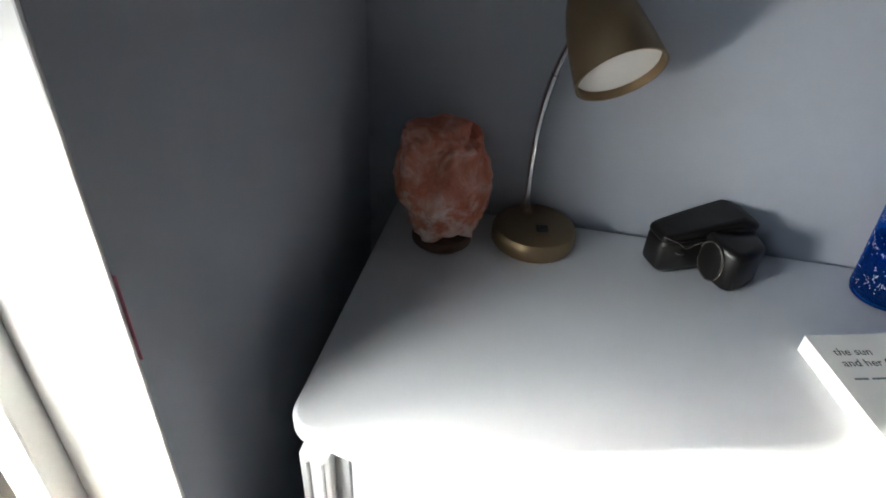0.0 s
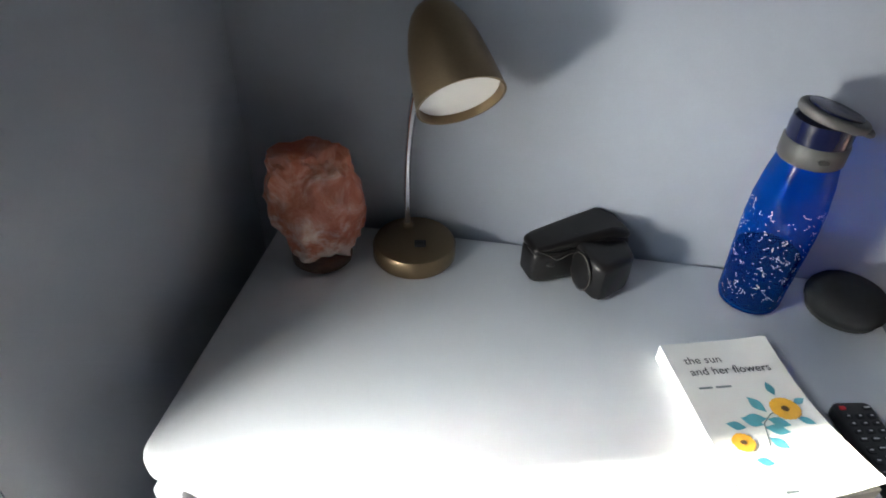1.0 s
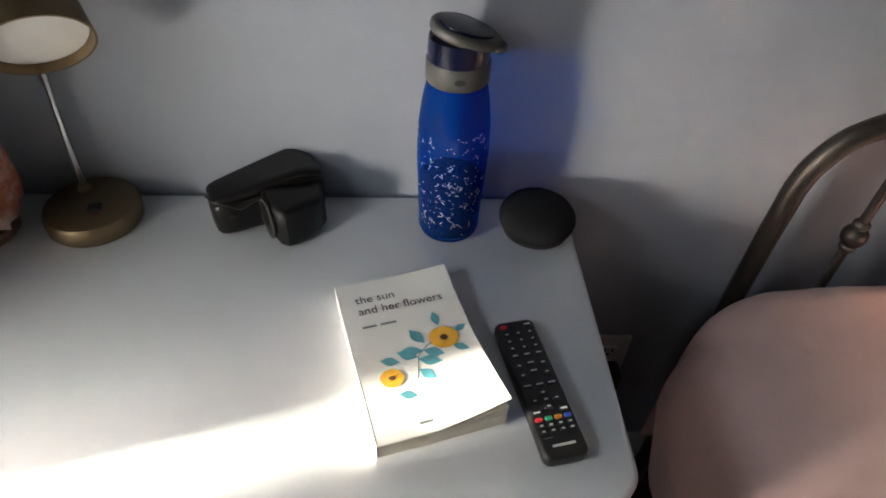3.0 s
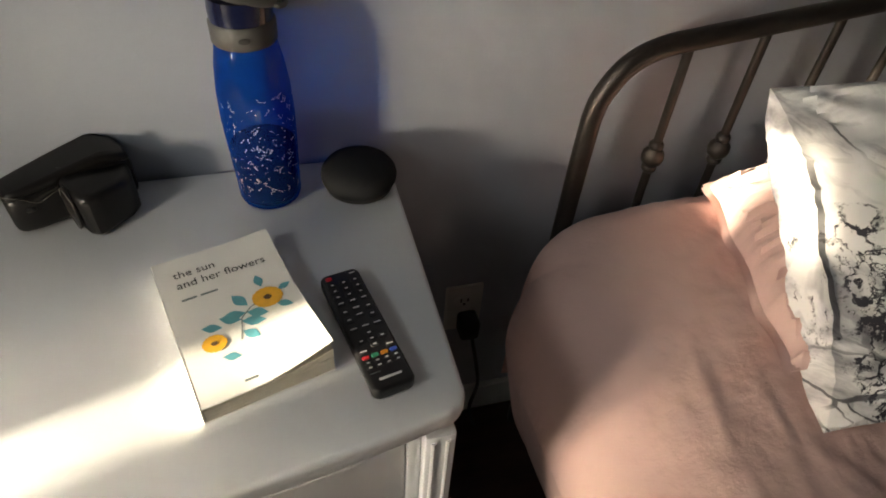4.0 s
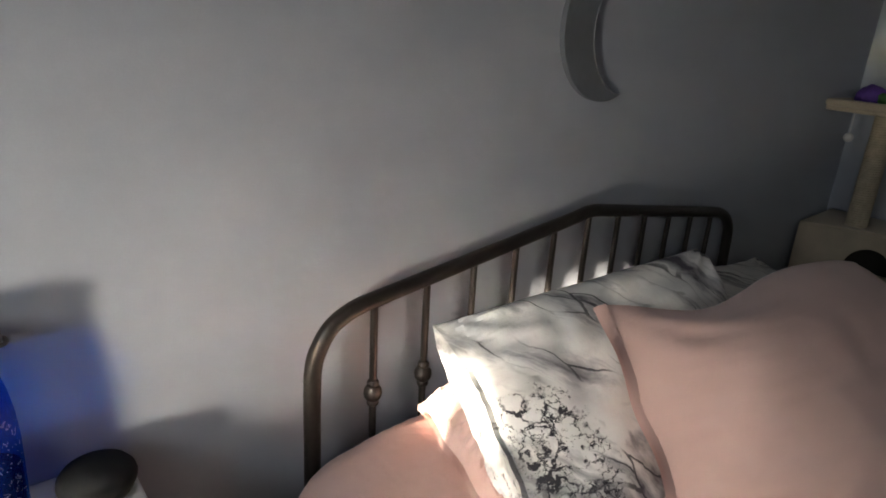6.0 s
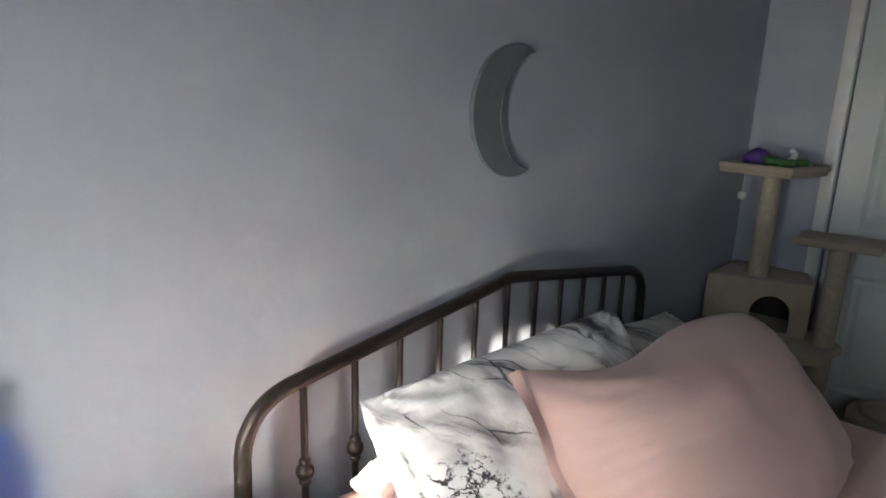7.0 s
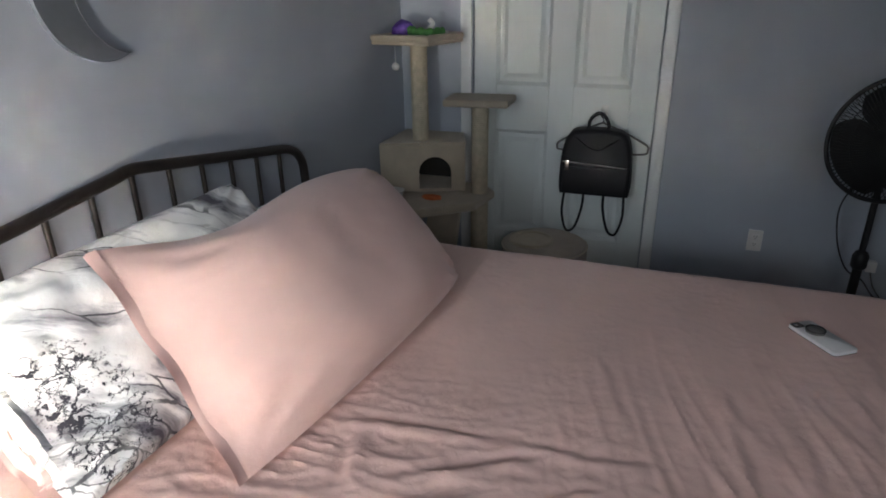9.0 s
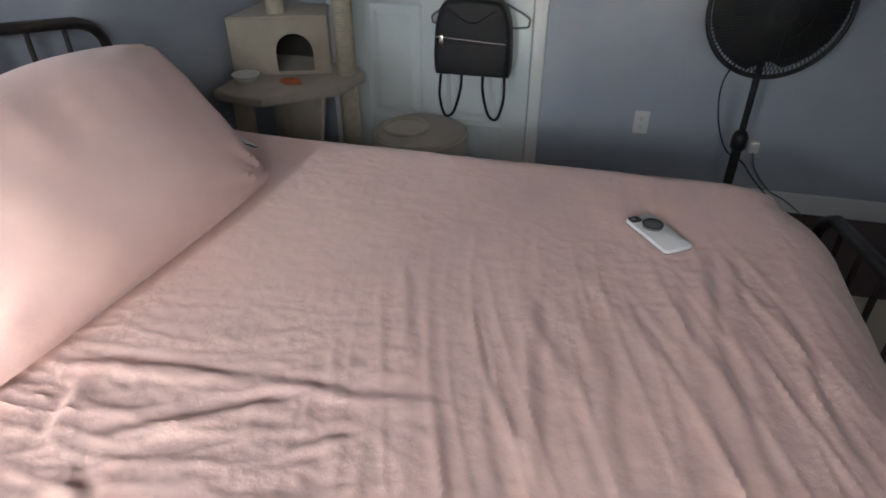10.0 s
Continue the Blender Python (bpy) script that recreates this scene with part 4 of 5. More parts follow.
def build_bed():
    bed = thing("metal_bed", pose(0, 0, 0), "dark bronze metal bed with peaked spindle headboard", "bed")
    l, r, mid = 1.256, 2.640, 1.947
    rail = [(l - 0.004, HY, FLOOR + 0.01), (l - 0.002, HY, 0.55), (l + 0.002, HY, 0.82)] + smooth_line([(l + 0.004, HY, 0.885), (l + 0.012, HY, 0.918), (l + 0.038, HY, 0.957), (l + 0.080, HY, 0.979), (l + 0.14, HY, 0.989)], 5)
    peak = [(mid - 0.05, HY, 1.0525), (mid - 0.02, HY, 1.058), (mid + 0.005, HY, 1.059), (mid + 0.03, HY, 1.056)]
    right = smooth_line([(r - 0.14, HY, 0.976), (r - 0.085, HY, 0.965), (r - 0.040, HY, 0.943), (r - 0.012, HY, 0.908), (r - 0.004, HY, 0.865)], 5) + [(r, HY, 0.80), (r + 0.004, HY, 0.55), (r + 0.006, HY, FLOOR + 0.01)]
    part("headboard_tube", tube(rail + peak + right, 0.0145, 16), IRON, bed)

    def top_at(x):
        if x < mid:
            return 0.989 + (1.058 - 0.989) * (x - l - 0.14) / (mid - l - 0.14)
        return 1.058 + (0.976 - 1.058) * (x - mid) / (r - 0.14 - mid)
    for k in range(11):
        x = 1.3775 + 0.1128 * k
        bar = part("spindle", tube([(x, HY, 0.5), (x, HY, top_at(x) - 0.006)], 0.0068, 10), IRON, bed)
        z = 0.806
        part("collar", lathe([(0.008, -0.026), (0.011, -0.022), (0.011, -0.017), (0.0095, -0.015), (0.0155, -0.008), (0.017, 0.0), (0.0155, 0.008), (0.0095, 0.015), (0.011, 0.017), (0.011, 0.022), (0.008, 0.026)], 16, (x, HY, z)), IRON, bar)
    part("lower_rail", tube([(l, HY, 0.5), (r, HY, 0.5)], 0.011, 12), IRON, bed)
    fy = -1.935
    def foot_at(x):
        return 0.752 - 0.174 * abs(x - mid)
    foot = [(l + 0.004, fy, FLOOR + 0.01), (l + 0.004, fy, 0.54)] + smooth_line([(l + 0.01, fy, 0.575), (l + 0.035, fy, 0.612), (l + 0.09, fy, foot_at(l + 0.09))], 4) + [(mid - 0.03, fy, 0.746), (mid, fy, 0.749), (mid + 0.03, fy, 0.746)] + smooth_line([(r - 0.09, fy, foot_at(r - 0.09)), (r - 0.035, fy, 0.612), (r - 0.01, fy, 0.575)], 4) + [(r - 0.004, fy, 0.54), (r - 0.004, fy, FLOOR + 0.01)]
    part("footboard_tube", tube(foot, 0.0145, 14), IRON, bed)
    for k in range(11):
        x = 1.3775 + 0.1128 * k
        part("foot_spindle", tube([(x, fy, 0.36), (x, fy, foot_at(x) - 0.004)], 0.0068, 8), IRON, bed)
    part("foot_rail", tube([(l, fy, 0.36), (r, fy, 0.36)], 0.011, 10), IRON, bed)
    for x in (l + 0.03, r - 0.03):
        part("side_rail", box((x - 0.012, fy + 0.012, 0.36), (x + 0.012, HY - 0.012, 0.42), 0.003), IRON, bed)
    for k in range(9):
        y = -0.15 - 0.2 * k
        part("slat", box((l + 0.04, y - 0.02, 0.40), (r - 0.04, y + 0.02, 0.418), 0.002), IRON, bed)


build_bed()
mattress = thing("mattress", pose(1.85, -0.93, 0.42), "thick mattress hidden under pink bedding", "mattress")
part("core", prism(round_rect(1.28, 1.62, 0.07, 6), 0, 0.235, 0.05, 4), WHITEF, mattress)


def ridge(p):
    return 1 - math.sqrt(noise.noise(p) ** 2 + 0.0012) * 2


# pulled creases of the sheet: from, to, height
CREASES = (
    (1.55, -0.77, 1.64, -0.74, 0.016), (1.93, -1.60, 1.68, -1.64, 0.013), (2.06, -1.70, 1.73, -1.75, 0.012),
    (1.68, -0.69, 1.71, -0.96, 0.012), (1.57, -0.83, 1.68, -1.03, 0.012), (2.18, -1.61, 1.93, -1.60, 0.010),
    (1.99, -1.33, 1.61, -1.38, 0.010), (1.71, -0.96, 1.73, -1.20, 0.010), (1.52, -0.84, 1.49, -0.89, 0.010),
    (1.90, -1.44, 1.64, -1.47, 0.009), (2.18, -1.64, 2.02, -1.65, 0.007), (1.92, -1.71, 1.78, -1.73, 0.007),
    (2.07, -1.55, 1.87, -1.56, 0.007), (2.01, -1.10, 1.81, -1.18, 0.007), (1.61, -1.07, 1.65, -1.14, 0.007),
    (1.91, -1.25, 1.64, -1.32, 0.006),
    (1.31, -0.33, 1.19, -0.41, 0.004), (1.29, -0.37, 1.26, -0.47, 0.004), (1.33, -0.42, 1.32, -0.50, 0.004),
)


def build_sheet():
    """Pink bedding over the mattress: rounded over the edges, with long pulled folds and fine puckers."""
    t = thing("bed_sheet", pose(1.844, -0.980, 0), "dusty pink cotton bedding, rumpled and pulled into folds", "bedding")
    a, b, R, skirt, z_top = 0.724, 0.915, 0.155, 0.30, 0.742
    nx, ny = 420, 480
    bm = bmesh.new()

    def fold(s, half, R=R):
        e = abs(s) - (half - R)
        sg = 1 if s >= 0 else -1
        if e <= 0:
            return s, 0.0
        if e < R * math.pi / 2:
            th = e / R
            return sg * (half - R + R * math.sin(th)), R * (1 - math.cos(th))
        ex = e - R * math.pi / 2
        return sg * (half - 0.20 * ex), R + ex

    ext = R * (math.pi / 2 - 1) + (skirt - R)
    grid = []
    for i in range(nx + 1):
        row = []
        for j in range(ny + 1):
            sx, sy = (-1 + 2 * i / nx) * (a + ext), (-1 + 2 * j / ny) * (b + ext)
            x, dx = fold(sx, a, 0.105 if sx > 0 else R)
            y, dy = fold(sy, b, 0.075 if sy > 0 else R)
            drop = min(skirt, (dx ** 2.2 + dy ** 2.2) ** (1 / 2.2))
            # round the corners in plan
            rc = 0.17 if y > 0 else 0.25
            cx, cy = abs(x) - (a - rc), abs(y) - (b - rc)
            if cx > 0 and cy > 0:
                h = math.hypot(cx, cy)
                m = max(cx, cy) / h
                x, y = math.copysign(a - rc + cx * m, x), math.copysign(b - rc + cy * m, y)
            p = Vector((x, y, 0))
            wx, wy = x + 1.844, y - 0.980
            amp = 0.006 * noise.noise(Vector((wx * 2.2, wy * 2.0, 1)))
            # the head end swells over what lies beneath
            su, sv = min(1, max(0, (wx - 1.10) / 0.30)), min(1, max(0, (wy + 0.70) / 0.42))
            su2 = min(1, max(0, (2.62 - wx) / 0.3))
            amp += 0.030 * su * su * (3 - 2 * su) * sv * sv * (3 - 2 * sv) * su2
            # long folds pulled across the foot half
            w1 = min(1, max(0, (-0.95 - wy) / 0.30)) * min(1, max(0.2, (2.35 - wx) / 0.6))
            sway = 0.6 * noise.noise(Vector((wx * 2.2, wy * 2.2, 5)))
            q1 = Vector((wx * 1.3 + 0.35 * wy, wy * 13.0 - 3.0 * wx + sway, 2))
            q1b = Vector((wx * 2.6, wy * 30.0 - 7.0 * wx + 2 * sway, 12))
            amp += w1 * (0.007 * (max(0, ridge(q1) - 0.55) / 0.45) ** 2.2 + 0.0035 * (max(0, ridge(q1b) - 0.6) / 0.4) ** 1.4 - 0.004)
            # creases gathered in front of the pillow
            w2 = min(1, max(0, (1.92 - wx) / 0.30)) * min(1, max(0, (wy + 1.25) / 0.25)) * min(1, max(0, (-0.45 - wy) / 0.1))
            q2 = Vector((wx * 15.0 + 4.0 * wy + 2 * sway, wy * 3.0 + wx, 7))
            q2b = Vector((wx * 34.0 + 8.0 * wy + 3 * sway, wy * 9.0, 17))
            amp += w2 * (0.0034 * (max(0, ridge(q2) - 0.55) / 0.45) ** 1.4 + 0.003 * (max(0, ridge(q2b) - 0.5) / 0.5) ** 1.3 - 0.003)
            # single creases, a raised lip beside a sunk line, fading at their ends
            for ax, ay, bx, by, h in CREASES:
                lx, ly = bx - ax, by - ay
                ln = math.hypot(lx, ly)
                k = ((wx - ax) * lx + (wy - ay) * ly) / ln / ln
                if -0.1 < k < 1.1:
                    wd = 0.0075 + 0.5 * h
                    off = ((wx - ax) * ly - (wy - ay) * lx) / ln + 0.012 * noise.noise(Vector((wx * 9, wy * 9, ax * 20)))
                    if abs(off) < 5 * wd:
                        fade = min(1, (k + 0.1) * 4, (1.1 - k) * 4)
                        amp += 0.75 * fade * h * (0.5 * math.exp(-((off - wd) / wd) ** 2) - 0.42 * math.exp(-((off + 0.5 * wd) / (0.9 * wd)) ** 2))
            # fine puckers of washed cotton
            w3 = 0.35 + 0.65 * min(1, max(0, 0.5 + 1.5 * noise.noise(Vector((wx * 2.4, wy * 2.4, 3)))))
            amp += w3 * 0.0012 * noise.noise(Vector((wx * 38, wy * 25, 4))) + w3 * 0.0009 * noise.noise(Vector((wx * 85, wy * 60, 9))) + w3 * 0.004 * (max(0, ridge(Vector((wx * 18 + sway, wy * 12, 6))) - 0.7))
            # small sharp crinkles of the loosely pulled cloth, thickest before the pillow
            w4 = min(1, max(0.04, (2.12 - wx) / 0.45)) * min(1, max(0, (wy + 1.75) / 0.5))
            amp += w4 * 0.0032 * (max(0, ridge(Vector((wx * 21 + 9 * wy + 2 * sway, wy * 17 - 6 * wx, 21))) - 0.45)) ** 1.3
            # hanging folds on the sides
            side = min(1, drop / R)
            out = side * 0.010 * noise.noise(Vector((wx * 7 if abs(y) > b - 0.2 else 0, wy * 7, 8)))
            n2 = Vector((x / a if dx > 0 else 0, y / b if dy > 0 else 0, 0))
            z = z_top - drop + amp * (1 - 0.35 * side)
            row.append(bm.verts.new(p + n2 * out + Vector((0, 0, z))))
        grid.append(row)
    for i in range(nx):
        for j in range(ny):
            bm.faces.new((grid[i][j], grid[i + 1][j], grid[i + 1][j + 1], grid[i][j + 1]))
    part("cover", bm, PINKS, t)


build_sheet()


def pillow(name, tl, tr, bl, br, thick, mat, label, seed, hem=False, sag=0.0, draw=(0.055, 0.085), full=0.62, soft=1.0, dip=0.0, blunt=0.0, slack=0.0, gather=1.0, end=0.0, ear=0.0):
    """A stuffed pillow in a case, hung between four corner points (top left, top right, bottom left, bottom right)."""
    tl, tr, bl, br = (Vector(p) for p in (tl, tr, bl, br))
    c = (tl + tr + bl + br) / 4
    X = ((tr + br) - (tl + bl)).normalized()
    Y = ((tl + tr) - (bl + br))
    Y = (Y - X * Y.dot(X)).normalized()
    Z = X.cross(Y)
    m = Matrix(((X.x, Y.x, Z.x, c.x), (X.y, Y.y, Z.y, c.y), (X.z, Y.z, Z.z, c.z), (0, 0, 0, 1)))
    t = thing(name, m, label, "pillow", "pillows on the bed")
    inv = m.inverted()
    q = [inv @ p for p in (tl, tr, bl, br)]
    n = 56
    bm = bmesh.new()
    g = {}
    for s in (1, -1):
        for i in range(n + 1):
            for j in range(n + 1):
                u, v = i / n, j / n
                if s < 0 and (i == n or (i == 0 and not end) or j in (0, n)):
                    g[s, i, j] = g[1, i, j]
                    continue
                p = (q[0] * (1 - u) + q[1] * u) * v + (q[2] * (1 - u) + q[3] * u) * (1 - v)
                uu, vv = 2 * u - 1, 2 * v - 1
                # edges draw in between the corners
                p.x *= 1 - draw[0] * (1 - vv * vv) * abs(uu) ** 2
                p.y *= 1 - draw[1] * (1 - uu * uu) * abs(vv) ** 2
                p.y -= dip * math.exp(-((u - 0.30) / 0.24) ** 2) * (1 - abs(uu) ** 6) * max(0, vv) ** 2
                p.x -= blunt * max(0, uu) ** 9 * max(0, vv) ** 9
                p.y -= blunt * max(0, uu) ** 9 * max(0, vv) ** 9
                # a pinched ear at the far lower corner
                tip = max(0, uu) ** 10 * max(0, -vv) ** 10
                p.x, p.y = p.x + ear * tip, p.y + 0.5 * ear * tip
                puff = ((1 - abs(uu) ** 2.6) * (1 - abs(vv) ** 2.6)) ** (full + slack * (1 - u) ** 4)
                puff = max(puff, end * (1 - abs(vv) ** 4) * max(0, 1 - 4 * u))
                wr = soft * (0.006 * noise.noise(Vector((u * 5 + seed, v * 5, s))) + 0.004 * noise.noise(Vector((u * 13, v * 9 + seed, s))))
                # narrow gathers beside the open end and along the lower edge
                wr += gather * 0.0035 * max(0, ridge(Vector((u * 4 + seed, v * 15 + 3 * u, s * 2))) - 0.5) * (max(0, 0.35 - u) * 4 + max(0, 0.3 - v) * 2)
                # creases running in from the corners
                d = min(math.hypot(1 - abs(uu), 1 - abs(vv)), 1)
                an = math.atan2(1 - abs(vv), 1 - abs(uu))
                wr += 0.010 * max(0, 0.75 - d) * math.sin(an * 11 + seed) * (d > 0.05)
                # the case is drawn into small pleats at its far lower corner
                far = math.hypot((1 - u) / 0.22, v / 0.30)
                wr += 0.006 * gather * max(0, 1 - far) * math.sin(26 * math.atan2(v + 0.02, 1.02 - u))
                z = s * (thick / 2) * puff + wr * min(1, puff * 2.2)
                low = max(0, -vv)
                z += s * sag * low * (1 - uu * uu) * 0.5
                g[s, i, j] = bm.verts.new((p.x, p.y, p.z + z))
        for i in range(n):
            for j in range(n):
                f = (g[s, i, j], g[s, i + 1, j], g[s, i + 1, j + 1], g[s, i, j + 1])
                bm.faces.new(f if s > 0 else f[::-1])
    if end:
        # the turned-in end of the case
        for j in range(n):
            bm.faces.new(list(dict.fromkeys((g[1, 0, j], g[1, 0, j + 1], g[-1, 0, j + 1], g[-1, 0, j]))))
    part("pillowcase", bm, mat, t)
    if hem:
        # the open end of the case: a flat band past the stuffing
        bm = bmesh.new()
        k0, k1 = q[0], q[2]
        for off, z0 in ((0.0, 0.003), (0.0, -0.003)):
            rows = []
            for j in range(25):
                v = j / 24
                p = k1 * (1 - v) + k0 * v
                dent = draw[0] * (1 - (2 * v - 1) ** 2) * abs(p.x)
                wave = 0.005 * math.sin(v * 17) + 0.004 * noise.noise(Vector((v * 6, seed, 0)))
                rows.append([bm.verts.new((p.x + dent + dx, p.y, p.z + z0 + wave * w)) for dx, w in ((0.010, 0.2), (-0.001, 0.5), (-0.007, 1.0))])
            for r0, r1 in zip(rows, rows[1:]):
                for k in range(2):
                    bm.faces.new((r0[k], r0[k + 1], r1[k + 1], r1[k]))
        part("hem", bm, mat, t, "flat stitched hem of the case")
    return t


pillow("pillow", (1.440, -0.105, 0.790), (2.02, -0.11, 0.84), (1.338, -0.425, 0.795), (2.00, -0.45, 0.80), 0.14, PINK, "dusty pink pillow lying flat beneath the others", 3.3, hem=True, draw=(0.0, 0.03), full=0.42, soft=1.2, gather=9.0)
pillow("pillow", (2.08, -0.10, 0.872), (2.58, -0.16, 0.862), (2.04, -0.34, 0.785), (2.318, -0.665, 0.785), 0.12, MARBLE2, "white marble-print pillow tucked behind the pink one", 8.1)
pillow("pillow", (1.398, -0.178, 0.988), (2.004, -0.270, 1.030), (1.345, -0.485, 0.770), (1.985, -0.51, 0.772), 0.145, MARBLE, "white cotton pillow printed with black marble veins", 5.2, draw=(0.02, 0.015), full=0.40, soft=1.5, gather=2.0, end=0.42)
pillow("pillow", (1.536, -0.378, 1.066), (2.305, -0.455, 1.008), (1.480, -0.645, 0.752), (2.245, -0.722, 0.750), 0.25, PINK, "plump dusty pink pillow leaning on the marble ones", 1.7, hem=True, sag=0.06, draw=(0.02, -0.05), full=0.60, soft=0.4, dip=0.045, blunt=0.012, slack=0.75, gather=2.5, ear=0.022)


def build_phone():
    t = thing("smartphone", pose(2.222, -1.520, 0.7445, 0, 0, -55), "white-cased smartphone lying face down with a ring grip", "phone")
    part("case", prism(round_rect(0.060, 0.125, 0.009, 6), 0, 0.009, 0.002, 2), SILVER, t)
    part("screen_edge", prism(round_rect(0.0605, 0.1255, 0.009, 6), 0.0008, 0.0022), RUBBER, t)
    cam_b = part("camera_bump", prism([(x - 0.016, y + 0.050) for x, y in round_rect(0.024, 0.020, 0.006, 4)], 0.009, 0.0105, 0.0005), RUBBER, t)
    part("lens", lathe([(0.004, 0.0), (0.004, 0.001), (0, 0.0012)], 14, (-0.02, 0.05, 0.0105)), CHROME, cam_b)
    grip = part("grip_disc", lathe([(0.019, 0.009), (0.019, 0.0125), (0.017, 0.0135), (0, 0.0137)], 32, (0, 0.018, 0)), GREYC, t)
    part("grip_ring", tube([(0.018 * math.cos(a), 0.018 + 0.018 * math.sin(a), 0.0145) for a in (2 * math.pi * k / 28 for k in range(28))], 0.0018, 8, closed=True), RUBBER, grip)


build_phone()


# ---- wall decoration ----
def build_moon():
    t = thing("moon_decoration", pose(0, NORTH, 0), "grey metal crescent moon hung on the wall", "wall decoration")
    ox, oz, orr, ix, irr = 1.994, 1.437, 0.149, 2.0775, 0.1385
    a0 = math.acos((2.057 - ox) / orr)
    b0 = math.acos((2.057 - ix) / irr)
    pts = [(ox + orr * math.cos(a), oz + orr * math.sin(a)) for a in (a0 + (2 * math.pi - 2 * a0) * k / 48 for k in range(49))]
    pts += [(ix + irr * math.cos(a), oz + irr * math.sin(a)) for a in (2 * math.pi - b0 + (2 * b0 - 2 * math.pi) * k / 48 for k in range(1, 48))]
    part("crescent", moved(prism(pts, 0.001, 0.014, 0.0012, 1), pose(0, 0, 0, 90)), MOONM, t, smooth=False)
    line = [(x, -0.0145, z) for x, z in pts]
    part("rim", tube(line, 0.0012, 6, closed=True), MOONM, t, "thin rolled rim")


build_moon()


# ---- cat tree, toys, tub ----
def build_cat_tree():
    t = thing("cat_tree", pose(0, 0, 0), "tall beige plush cat tree with sisal posts and cubby", "cat tree")
    part("base_board", prism([(3.05, -0.03), (3.56, -0.03), (3.56, -0.52), (3.2, -0.52), (3.05, -0.35)], FLOOR, FLOOR + 0.035, 0.008), CARPET, t)

    def post(x, y, z0, z1, mat, r=0.038):
        bm = tube([(x, y, z0), (x, y, z1)], r, 24)
        if mat is SISAL:
            turns = int((z1 - z0) / 0.0085)
            pts = [(x + r * math.cos(2 * math.pi * k / 12), y + r * math.sin(2 * math.pi * k / 12), z0 + 0.004 + 0.0085 * k / 12) for k in range(12 * turns)]
            tube(pts, 0.0032, 5, bm=bm)
        return part("post", bm, mat, t)
    post(3.385, -0.162, 0.812, 1.225, SISAL, 0.034)
    post(3.414, -0.420, FLOOR + 0.03, 0.562, SISAL, 0.036)
    post(3.414, -0.420, 0.60, 0.982, SISAL, 0.034)
    post(3.16, -0.10, FLOOR + 0.03, 0.562, CARPET, 0.036)
    post(3.50, -0.07, FLOOR + 0.03, 0.562, CARPET, 0.036)
    part("shelf", prism([(3.12, -0.01), (3.55, -0.01), (3.55, -0.40), (3.46, -0.475), (3.27, -0.445), (3.085, -0.225), (3.10, -0.06)], 0.562, 0.602, 0.012, 3), CARPET, t)
    # cubby set askew in the corner, with an arched door in its front
    fl, fr, br, bl = Vector((3.270, -0.016)), Vector((3.398, -0.360)), Vector((3.575, -0.292)), Vector((3.575, -0.012))
    along, zb, zt = (fr - fl).normalized(), 0.602, 0.812
    inward = Vector((-along.y, along.x))
    wide = (fr - fl).length

    def front(u, z, deep=0.0):
        p = fl + along * u + inward * deep
        return p.x, p.y, z
    bm = bmesh.new()
    cu, hw, spring = 0.236, 0.070, 0.690
    arch = [(cu - hw, zb + 0.012)] + [(cu - hw * math.cos(a), spring + hw * math.sin(a)) for a in (math.pi * k / 14 for k in range(15))] + [(cu + hw, zb + 0.012)]
    outer = [(0.0, zb + 0.012), (0.0, zt), (wide, zt), (wide, zb + 0.012)]
    for deep in (0.0, 0.016):
        o = [bm.verts.new(front(u, z, deep)) for u, z in outer]
        h = [bm.verts.new(front(u, z, deep)) for u, z in arch]
        k = len(h) // 2
        bm.faces.new([o[0], o[1]] + h[:k + 1][::-1])
        bm.faces.new([o[1], o[2], h[k]])
        bm.faces.new([o[2], o[3]] + h[k:][::-1])
        if deep == 0.0:
            h0 = h
    for p, q, r, s in zip(h0, h0[1:], h[1:], h):
        bm.faces.new((p, q, r, s))
    cubby = part("cubby", bm, CARPET, t, "plush box with an arched opening")
    flat = lambda pts: [(p.x, p.y) for p in pts]
    inner = [fl + inward * 0.017, fr + inward * 0.017, br, bl]
    part("cubby_floor", prism(flat(inner), zb, zb + 0.012), CARPET, cubby)
    part("cubby_side", prism(flat([fr + inward * 0.0165, br, br - along * 0.016, fr + inward * 0.0165 - along * 0.016]), zb + 0.0125, zt, 0.003), CARPET, cubby)
    part("cubby_side", prism(flat([fl + inward * 0.0165 + Vector((0.012, -0.002)), bl, bl + Vector((0, -0.016)), fl + inward * 0.0165 + Vector((0.012, -0.016))]), zb + 0.0125, zt, 0.003), CARPET, cubby)
    # back wall coloured dark to stand for the shade in the opening
    part("cubby_back", prism(flat([br + Vector((0, 0.018)), bl + Vector((0, -0.018)), bl + Vector((-0.014, -0.018)), br + Vector((-0.014, 0.018))]), zb + 0.0125, zt), HOLE, cubby)
    part("cubby_roof", prism(flat([fl - inward * 0.006, fr - inward * 0.006 + along * 0.004, br + along * 0.004, bl]), zt, zt + 0.013, 0.005), CARPET, cubby)
    # top perch: square tray turned corner-on, with a rim
    ang = math.atan2(0.147, -0.10)
    c = (3.388, -0.160)
    sq = lambda r: [(c[0] + r * math.cos(ang + k * math.pi / 2), c[1] + r * math.sin(ang + k * math.pi / 2)) for k in range(4)]
    perch = part("perch_board", prism(sq(0.192), 1.222, 1.240, 0.006), CARPET, t)
    o, i = sq(0.196), sq(0.158)
    for k in range(4):
        k2 = (k + 1) % 4
        part("perch_rim", prism([o[k], o[k2], i[k2], i[k]], 1.236, 1.262, 0.008, 3), CARPET, perch)
